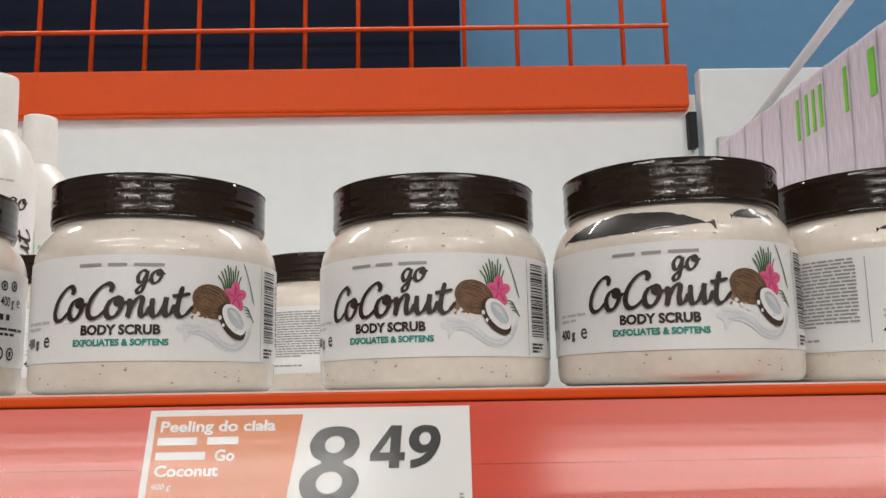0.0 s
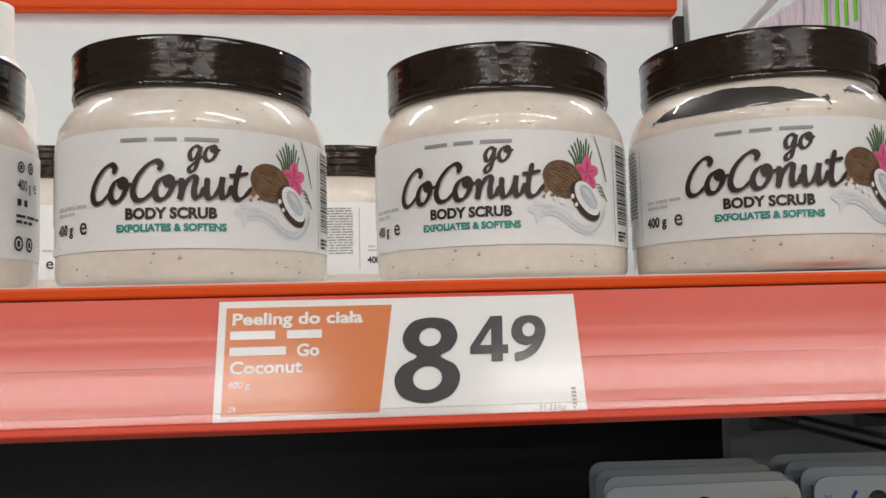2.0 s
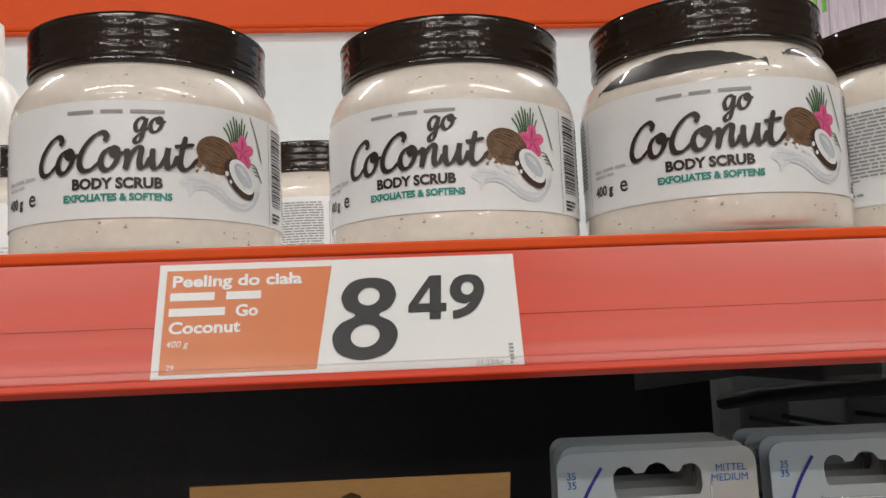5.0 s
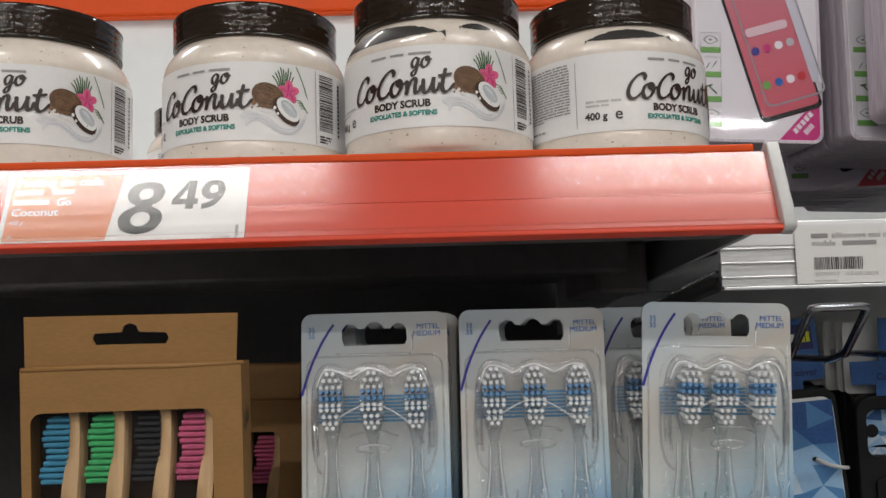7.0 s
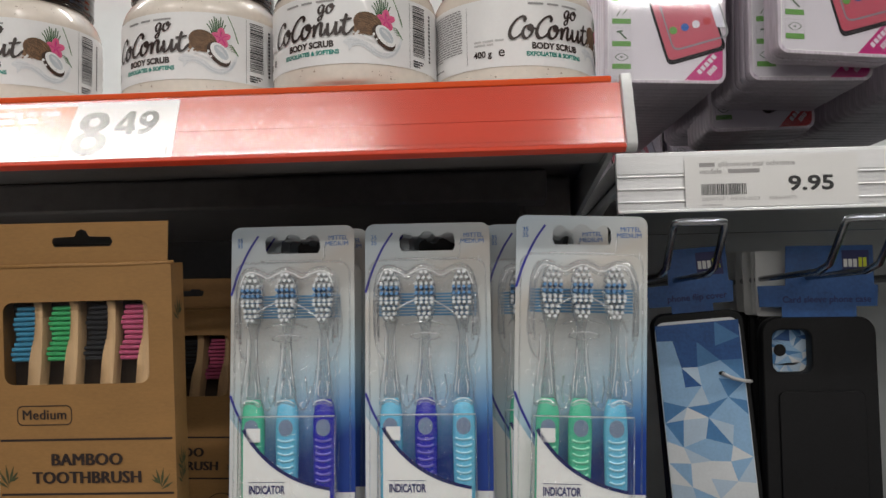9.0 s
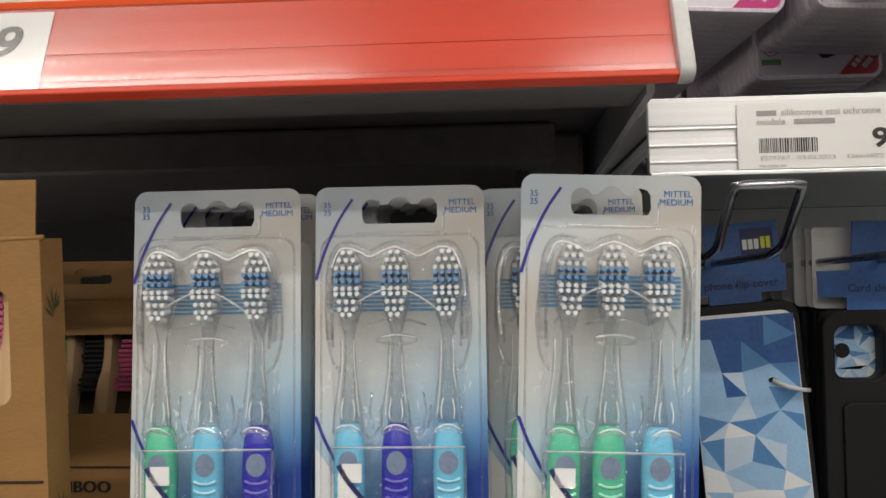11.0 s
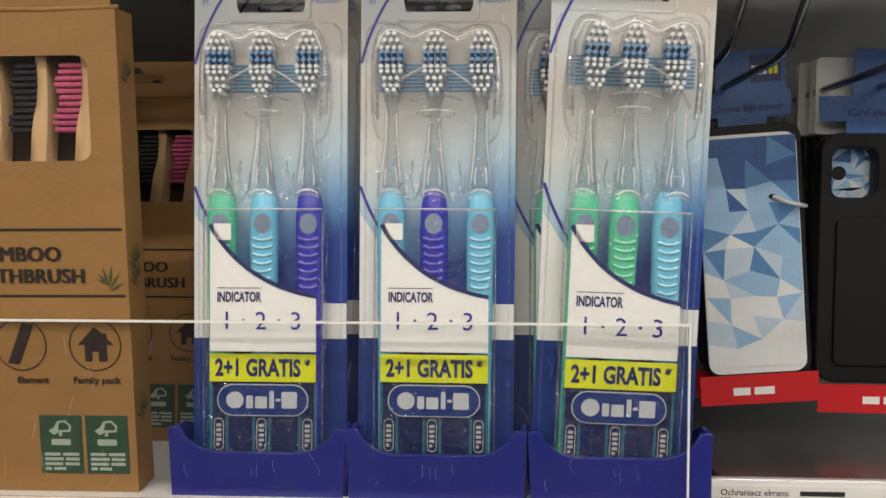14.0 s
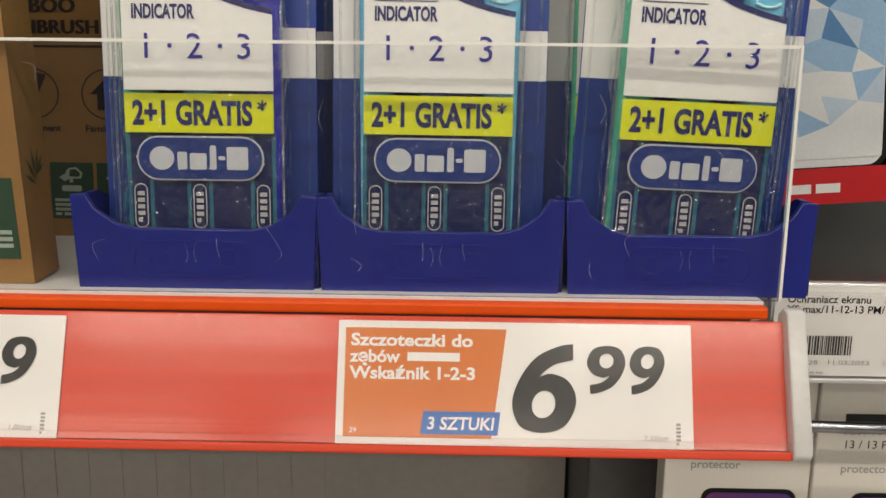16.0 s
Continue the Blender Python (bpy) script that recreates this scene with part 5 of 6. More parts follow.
def pusher_tray():
    """A blue plastic tray with a scooped front."""
    ob = thing("display_tray", "deep blue plastic tray with a scooped front edge", "tray", "trays under the packs")
    h, wb, wt = 0.0285, 0.0362, 0.0374
    front = [(-wb, 0.0), (wb, 0.0), (wt, h), (wt - 0.0042, h + 0.0004), (wt - 0.0068, h - 0.0042), (0.0240, h - 0.0088), (0.0180, h - 0.0102), (-0.0180, h - 0.0102), (-0.0240, h - 0.0088), (-wt + 0.0068, h - 0.0042), (-wt + 0.0042, h + 0.0004), (-wt, h)]
    part("front_wall", drawing([front], 0.0018, -0.0018, bevel=0.0003), M["tray_blue"], ob)
    emboss = joined([drawing([rounded(-0.0195, 0.0195, 0.0035, 0.0150, 0.0055), rounded(-0.0188, 0.0188, 0.0042, 0.0143, 0.0049)], 0.0002, 0.0004), drawing([ellipse(-0.011, 0.0092, 0.0034, 0.0032), ellipse(-0.011, 0.0092, 0.0026, 0.0024)], 0.0002, 0.0004), drawing([rounded(0.007, 0.0128, 0.0062, 0.0124, 0.0018), rounded(0.0078, 0.012, 0.0069, 0.0117, 0.0012)], 0.0002, 0.0004)])
    part("embossed_oval", emboss, M["tray_blue"], ob, "embossed oval mark")
    for s in (-1, 1):
        side = drawing([[(0.0, 0.0), (0.30, 0.0), (0.30, 0.022), (0.03, 0.022), (0.012, h), (0.0, h)]], 0.0016)
        side.transform(Matrix.Translation((s * 0.0362 + (0.0008 if s > 0 else -0.0008) * 0, 0.0018, 0)) @ Matrix.Rotation(radians(90), 4, "Z"))
        part("side_wall", side, M["tray_blue"], ob)
    part("bottom", block(-0.0352, 0.0352, 0.0019, 0.30, 0.0002, 0.0018), M["tray_blue"], ob)
    part("back_stop", block(-0.034, 0.034, 0.27, 0.274, 0.0019, 0.10, 0.001), M["tray_blue"], ob)
    rnd = random.Random(11)
    bm = bmesh.new()
    for k in range(3):
        u, v = rnd.uniform(-0.03, 0.03), rnd.uniform(0.003, 0.012)
        brush_line(bm, [(u, v), (u + rnd.uniform(-0.001, 0.001), v + 0.003), (u + rnd.uniform(-0.002, 0.002), v + 0.006)], 0.00006, w=0.0007)
    tagged(part("scratch", bm, M["scuff"], ob, "pale scratches"), kind="stuff")
    return ob


tray = pusher_tray()
tray.matrix_world = pose(0.1132, 0.3365, SHELF_B)
copy_thing(tray, pose(0.1886, 0.3365, SHELF_B))
copy_thing(tray, pose(0.2645, 0.3365, SHELF_B))


def front_guard():
    ob = thing("front_guard", "clear acrylic guard along the shelf front, scratched", "shelf guard")
    p = part("pane", block(LEFT, RIGHT + 0.0005, 0.3306, 0.3322, SHELF_B + 0.0001, 1.1590), M["acrylic"], ob)
    p.visible_shadow = False
    part("top_edge", block(LEFT, RIGHT + 0.0005, 0.3305, 0.3323, 1.1591, 1.1600), M["acrylic_edge"], ob, "bright cut top edge")
    part("side_edge", block(RIGHT + 0.0006, RIGHT + 0.0014, 0.3305, 0.3323, SHELF_B + 0.0001, 1.1600), M["acrylic_edge"], ob, "bright cut side edge")
    bm = bmesh.new()
    rnd = random.Random(21)
    for k in range(26):
        u, v = rnd.uniform(0.0, 0.28), rnd.uniform(1.088, 1.15)
        brush_line(bm, [(u, v), (u + rnd.uniform(-0.002, 0.002), v + rnd.uniform(0.001, 0.006)), (u + rnd.uniform(-0.004, 0.004), v + rnd.uniform(0.004, 0.012))], 0.00008, w=-0.3304)
    tagged(part("scratch", bm, M["scuff"], ob), kind="stuff")
    return ob


front_guard()


# ---- kraft toothbrush boxes ----
def kraft_box():
    """Front face in u, v with its lower middle at the origin: a flap with a hang slot, a window, four brushes."""
    ob = thing("bamboo_brush_box", "brown kraft card box of bamboo toothbrushes with a window", "toothbrush box", "kraft boxes on the lower shelf")
    W, H, D = 0.0465, 0.2015, 0.0170
    win = rounded(-0.0425, 0.0340, 0.1408, 0.1832, 0.0050)
    part("front_panel", drawing([[(-W, 0), (W, 0), (W, H), (-W, H)], win], 0.0006, -0.0006), M["kraft"], ob)
    for s in (-1, 1):
        part("side_panel", block(s * W - (0.0006 if s > 0 else 0), s * W + (0 if s > 0 else 0.0006), 0.0007, D, 0, H), M["kraft"], ob)
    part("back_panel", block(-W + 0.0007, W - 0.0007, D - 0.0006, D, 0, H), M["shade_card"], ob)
    part("top_panel", block(-W + 0.0007, W - 0.0007, 0.0007, D - 0.0007, H - 0.0006, H), M["kraft"], ob)
    part("bottom_panel", block(-W + 0.0007, W - 0.0007, 0.0007, D - 0.0007, 0, 0.0006), M["kraft"], ob)
    slot = [(-0.0160, 0.0130), (-0.0148, 0.0104), (0.0148, 0.0104), (0.0162, 0.0130), (0.0150, 0.0152), (0.0042, 0.0156)] + [(0.0036 * math.cos(radians(a)), 0.0158 + 0.0036 * math.sin(radians(a))) for a in (0, 45, 90, 135, 180)] + [(-0.0042, 0.0156), (-0.0150, 0.0152)]
    flap = part("hang_flap", drawing([[(-W + 0.0015, 0.0), (W - 0.0022, 0.0), (W - 0.0010, 0.0228), (-W + 0.0018, 0.0228)], slot], 0.0008), M["kraft"], ob, "hang flap with a slot")
    flap.matrix_local = pose(0, 0.0022, H - 0.0008, 3, 0.6, 0)
    fold = wire([(-W + 0.0004, 0.0006, H), (-W * 0.3, 0.0004, H + 0.0003), (W * 0.4, 0.0005, H - 0.0001), (W + 0.0012, 0.0008, H + 0.0004)], 0.0011, 8)
    part("top_fold", fold, M["kraft"], ob, "worn rounded fold", smooth=True)
    film = part("window_film", block(-0.042, 0.0335, 0.0004, 0.0005, 0.1411, 0.1829), M["film"], ob, "clear window film")
    film.visible_shadow = False
    # dark sheet behind the brushes, interior shade in its colour
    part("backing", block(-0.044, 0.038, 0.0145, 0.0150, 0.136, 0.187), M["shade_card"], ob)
    for k, (key, u) in enumerate((("br_blue", -0.0275), ("br_green", -0.0085), ("br_black", 0.0112), ("br_pink", 0.0300))):
        bm = bmesh.new()
        rings = []
        for j in range(12):
            v = 0.128 + 0.066 * j / 11
            bow = 0.0022 * math.cos((j / 11 - 0.75) * 4.2)
            w0 = 0.0029 + 0.0006 * math.sin(j * 0.6)
            rings.append([bm.verts.new((u + bow + a * w0, 0.003 + b, v)) for a, b in ((-1, 0), (1, 0), (1, 0.0095), (-1, 0.0095))])
        for a, b in zip(rings, rings[1:]):
            for q in range(4):
                bm.faces.new((a[q], a[(q + 1) % 4], b[(q + 1) % 4], b[q]))
        bmesh.ops.bevel(bm, geom=[e for e in bm.edges if abs(e.verts[0].co.z - e.verts[1].co.z) > 0.001], offset=0.0008, segments=2, affect="EDGES")
        stick = part("toothbrush", bm, M["bamboo"], ob, "bamboo handle", smooth=True)
        tb = bmesh.new()
        for j in range(11):
            v = 0.1535 + j * 0.0026
            ln = 0.0105 + 0.0012 * math.sin(j * 1.1)
            for d in range(3):
                m = Matrix.Translation((u - 0.002 - ln / 2 + 0.0022 * math.cos(((v - 0.128) / 0.066 - 0.75) * 4.2), 0.0042 + 0.003 * d, v)) @ Matrix.Rotation(radians(90), 4, "Y")
                bmesh.ops.create_cone(tb, cap_ends=True, segments=7, radius1=0.0011, radius2=0.0011, depth=ln, matrix=m)
        part("bristles", tb, M[key], stick)
    ink = M["kraft_ink"]
    part("size_print", joined([lettering("Medium", 0.0072, -0.0217 + d, 0.1231, 0.0003 + w, width=0.0228, spacing=1.06) for d, w in ((-0.0002, 0.0), (0.0, 0.00005), (0.0002, 0.0001))]), ink, ob)
    part("size_frame", drawing([rounded(-0.0362, -0.0072, 0.1200, 0.1302, 0.003), rounded(-0.0357, -0.0077, 0.1205, 0.1297, 0.0026)], 0.0001, 0.0001), ink, ob)
    part("upper_rule", bar(bmesh.new(), -W + 0.001, W - 0.0015, 0.1120, 0.1131, 0.0002), ink, ob)
    part("lower_rule", bar(bmesh.new(), -W + 0.001, W - 0.0015, 0.0842, 0.0853, 0.0002), ink, ob)
    words = []
    for d, w in ((-0.0005, 0.0003), (-0.00025, 0.00035), (0.0, 0.0004), (0.00025, 0.00045), (0.0005, 0.0005)):
        words += [lettering("BAMBOO", 0.0086, d, 0.0995, w, width=0.0366, spacing=1.05), lettering("TOOTHBRUSH", 0.0086, d, 0.0903, w, width=0.0564, spacing=1.05)]
    part("name_print", joined(words), ink, ob)

    def sprig(bm, u, v, s, flip=1, w=0.0002):
        for k, (a, l) in enumerate(((-58, 0.8), (-32, 1.0), (-8, 1.1), (16, 1.0), (40, 0.8), (64, 0.6))):
            t = radians(90 + flip * a)
            x0, y0 = u, v + 0.0015 * k * s * 0.35
            x1, y1 = x0 + 0.0085 * l * s * math.cos(t), y0 + 0.0085 * l * s * math.sin(t)
            nx, ny = -math.sin(t) * 0.0006 * s, math.cos(t) * 0.0006 * s
            xm, ym = (x0 + x1) / 2, (y0 + y1) / 2
            bm.faces.new([bm.verts.new(p) for p in ((x0, -w - 0.00001 * k, y0), (xm - nx, -w - 0.00001 * k, ym - ny), (x1, -w - 0.00001 * k, y1), (xm + nx, -w - 0.00001 * k, ym + ny))])

    for k, (u, v, s, fl) in enumerate(((0.0385, 0.0865, 1.1, 1), (-0.0415, 0.088, 1.2, -1))):
        bm = bmesh.new()
        sprig(bm, u, v, s, fl)
        part("leaf_sprig", bm, M["leaf_ink"], ob, "printed bamboo leaves")
    for v in (0.1720, 0.0950, 0.0880, 0.0300):
        bm = bmesh.new()
        sprig(bm, 0, 0, 1.2, -1)
        for p in bm.verts:
            p.co = (W + 0.0002 + (-p.co.y - 0.0002), 0.0085 + p.co.x, v + p.co.z)
        tagged(part("side_sprig", bm, M["leaf_ink"], ob), kind="stuff")
    for u, kind in ((0.0310, 1), (-0.0010, 0)):
        ring = [drawing([ellipse(u, 0.0640, 0.0112, 0.0112, n=40), ellipse(u, 0.0640, 0.0107, 0.0107, n=40)], 0.0001, 0.0002)]
        if kind:
            ring.append(drawing([[(u - 0.0075, 0.0640), (u - 0.0045, 0.0640), (u - 0.0045, 0.0570), (u - 0.0014, 0.0570), (u - 0.0014, 0.0612), (u + 0.0014, 0.0612), (u + 0.0014, 0.0570), (u + 0.0050, 0.0570), (u + 0.0050, 0.0640), (u + 0.0080, 0.0640), (u + 0.0052, 0.0668), (u + 0.0052, 0.0690), (u + 0.0036, 0.0690), (u + 0.0036, 0.0684), (u, 0.0718)]], 0.0001, 0.0002))
        else:
            ring.append(drawing([[(u - 0.006, 0.056), (u - 0.001, 0.0555), (u + 0.006, 0.0725), (u + 0.001, 0.0735)]], 0.0001, 0.0002))
        part("round_icon", joined(ring), ink, ob)
    part("icon_print", joined([lettering("Family pack", 0.0040, 0.0310, 0.0475, 0.0003, bold=0.03, width=0.0205), lettering("filament", 0.0040, 0.0035, 0.0475, 0.0003, bold=0.03, width=0.014)]), ink, ob)
    for u in (0.0140, 0.0340):
        panel = part("seal_panel", drawing([[(u - 0.0092, 0.0080), (u + 0.0092, 0.0080), (u + 0.0092, 0.0335), (u - 0.0092, 0.0335)]], 0.0002, 0.0), M["green_panel"], ob, "dark green printed panel")
        marks = text_bars(bmesh.new(), u - 0.0075, u + 0.0075, 0.0095, 0.0180, 4, 0.0004, 5)
        for me in (drawing([[(u - 0.0052, 0.0268), (u - 0.0030, 0.0250), (u - 0.0008, 0.0262), (u - 0.0008, 0.0245), (u + 0.0006, 0.0245), (u + 0.0006, 0.0262), (u + 0.0042, 0.0264), (u + 0.0048, 0.0290), (u + 0.0022, 0.0315), (u - 0.0012, 0.0310), (u - 0.0028, 0.0284)], [(u - 0.0010, 0.0272), (u + 0.0034, 0.0272), (u + 0.0038, 0.0288), (u + 0.0018, 0.0306), (u - 0.0006, 0.0302)]], 0.0001, 0.0004), drawing([rounded(u - 0.0042, u + 0.0042, 0.0205, 0.0232, 0.0006)], 0.0001, 0.0004)):
            marks.from_mesh(me)
            bpy.data.meshes.remove(me)
        part("seal_mark", marks, M["panel_ink"], panel)
    return ob


M["film"] = clear_plastic("film", (0.97, 0.97, 0.97), ripple=0.3, ripple_scale=70, ior=1.35, rough=0.08)
kb = kraft_box()
kb.matrix_world = pose(0.0152, 0.3385, SHELF_B, 4.0, -0.3, 0)
copy_thing(kb, pose(0.0255, 0.4200, SHELF_B, -3.0, 0, -3)).scale = (0.96, 1, 0.885)
copy_thing(kb, pose(0.0210, 0.4620, SHELF_B, -3.0, 0, 2)).scale = (0.96, 1, 0.885)

# ---- neighbouring bay: silver rails, hanging phone goods ----
setting("trim_4", block(0.3005, 1.6, 0.432, BACK - 0.02, 1.337, 1.3505, 0.001), M["dark_gloss"], "dark glossy shelf sheet of the neighbouring bay")
setting("trim_7", block(0.3020, 1.6, 0.434, 0.778, 1.3315, 1.3366), M["back_white"], "pale grey painted underside of the neighbouring shelf")
setting("trim_5", block(0.3290, 1.6, 0.426, BACK - 0.02, 1.0560, 1.0680, 0.001), M["dark_gloss"], "dark lower shelf sheet of the neighbouring bay")
arm = wire([(0.3030, 0.44, 1.322), (0.3010, 0.70, 1.300), (0.3000, 0.775, 1.290)], 0.006, 6)
setting("trim_6", arm, M["dark_metal"], "dark shelf arm of the neighbouring bay", True)
rib_board = block(LEFT, 0.262, 0.575, 0.60, 0.45, 1.040)
k = 0
while LEFT + 0.05 + 0.021 * k < 0.255:
    x = LEFT + 0.05 + 0.021 * k
    block(x, x + 0.0010, 0.5745, 0.5749, 0.45, 1.040, bm=rib_board)
    k += 1
setting("wall_5", rib_board, M["rib_grey"], "grey vertically ribbed panel under the lower shelf")
setting("wall_6", block(0.264, 0.305, 0.50, 0.60, 0.45, 1.030, 0.002), M["dark_metal"], "dark steel post under the lower shelf")


def silver_rail(x0, x1, y, z0, z1, label):
    ob = thing("silver_rail", label, "price rail", "silver price rails")
    h = z1 - z0
    part("body", block(x0, x1, y, y + 0.004, z0, z1, 0.0005), M["alu"], ob)
    # bright reflection on the upper rail, put in as a paler strip
    part("upper_band", block(x0, x1, y - 0.0009, y - 0.0001, z0 + h * 0.62, z1 - 0.0004, 0.0003), M["alu_glare"], ob, "pale strip standing for the glare on the upper rail")
    for f in (0.12, 0.34, 0.56):
        part("ridge", block(x0, x1, y - 0.0014, y - 0.0001, z0 + h * f, z0 + h * f + 0.0012, 0.0004), M["alu"], ob)
    part("lower_lip", block(x0, x1, y - 0.004, y + 0.002, z0 - 0.0022, z0 - 0.0003, 0.0004), M["alu"], ob)
    c = part("cover", block(x0, x1, y - 0.0034, y - 0.0030, z0, z1 - 0.003), M["rail_clear"], ob, "clear cover strip")
    c.visible_shadow = False
    return ob


silver_rail(0.2998, 1.55, 0.4265, 1.3178, 1.3530, "silver ribbed aluminium price rail with a clear cover")
silver_rail(0.3215, 1.55, 0.4200, 1.0310, 1.0700, "silver ribbed aluminium price rail on the lower shelf")


def grey_tag(x0, x1, y, z0, z1, lines, numbers, label, left=0.0088):
    ob = thing("price_label", label, "price label", "white labels in silver rails")
    w = -y + 0.0024
    part("card", block(x0, x1, y - 0.0023, y - 0.0019, z0, z1), M["white_card"], ob)
    h = z1 - z0
    words, bars_bm = [], bmesh.new()
    for k, (text, spans) in enumerate(lines):
        v = z1 - 0.0062 - k * 0.0042
        if text:
            words.append(lettering(text, 0.0044, x0 + (0.0200 if spans and spans[0][0] < 0.012 else left), v, w + 0.0001, bold=0.012, align="LEFT"))
        for a, b in spans:
            bar(bars_bm, x0 + a, x0 + b, v, v + 0.0025, w + 0.0001)
    for me in words:
        bars_bm.from_mesh(me)
        bpy.data.meshes.remove(me)
    part("print", bars_bm, M["grey_ink"] if numbers[1] else M["black_ink"], ob)
    bc = bmesh.new()
    rnd = random.Random(8)
    u = x0 + left + 0.0007
    while u < x0 + left + 0.0272:
        d = rnd.choice((0.0003, 0.0005, 0.0008))
        bar(bc, u, u + d, z0 + h * 0.24, z0 + h * 0.46, w + 0.0001)
        u += d + rnd.choice((0.0003, 0.0005))
    part("barcode", bc, M["black_ink"], ob, "black barcode")
    part("number_print", joined([lettering(numbers[0], 0.0027, x0 + left + 0.0007, z0 + h * 0.13, w + 0.0001, align="LEFT", width=0.056), ]), M["grey_ink"], ob)
    part("price", lettering("9.95", 0.0122, x0 + 0.0745, z0 + h * 0.30, w + 0.0001, bold=0.03, width=0.0268), M["black_ink"], ob, "black price")
    part("foot_strip", text_bars(bmesh.new(), x0 + 0.0095, x0 + 0.030, z0 + 0.0008, z0 + 0.0024, 1, w + 0.0001, 3), M["pale_ink"], ob)
    return ob


grey_tag(0.3405, 0.4425, 0.4265, 1.3182, 1.3490, [("silikonowe etui ochronne", [(0.0088, 0.0180)]), ("modele", [(0.0258, 0.0445)])], ("2579767   03.03.2023    3266/6872", True), "white price label reading 9.95 with a barcode")
grey_tag(0.3222, 0.4330, 0.4200, 1.0315, 1.0685, [("Ochraniacz ekranu", [(0.0440, 0.066)]), ("XS max/11-12-13 PM/14plus", [])], ("3005228   11.03.2023    2048/7494", False), "white price label with a barcode and small print", 0.0048)


def icon_square(bm_frame, bm_base, bm_mark, u, v, kind):
    for me in (drawing([rounded(u, u + 0.0125, v, v + 0.0125, 0.0003), rounded(u + 0.0003, u + 0.0122, v + 0.0003, v + 0.0122, 0.0002)], 0.0001, 0.0005),):
        bm_frame.from_mesh(me)
        bpy.data.meshes.remove(me)
    bar(bm_base, u + 0.0002, u + 0.0123, v + 0.0002, v + 0.0036, 0.0007)
    if kind == 0:
        brush_line(bm_mark, [(u + 0.003, v + 0.005), (u + 0.0055, v + 0.009)], 0.0006, w=0.0007)
        brush_line(bm_mark, [(u + 0.007, v + 0.006), (u + 0.0098, v + 0.010)], 0.0006, w=0.0007)
    elif kind == 1:
        brush_line(bm_mark, [(u + 0.003, v + 0.0095), (u + 0.007, v + 0.0105)], 0.0022, w=0.0007, taper=False)
        brush_line(bm_mark, [(u + 0.005, v + 0.0095), (u + 0.0095, v + 0.0052)], 0.0012, w=0.00075, taper=False)
    else:
        brush_line(bm_mark, [(u + 0.002, v + 0.008), (u + 0.006, v + 0.0105), (u + 0.0105, v + 0.008), (u + 0.006, v + 0.0055), (u + 0.002, v + 0.008)], 0.0006, w=0.0007, taper=False)
        brush_line(bm_mark, [(u + 0.0054, v + 0.008), (u + 0.0071, v + 0.008)], 0.0018, w=0.0007, taper=False)


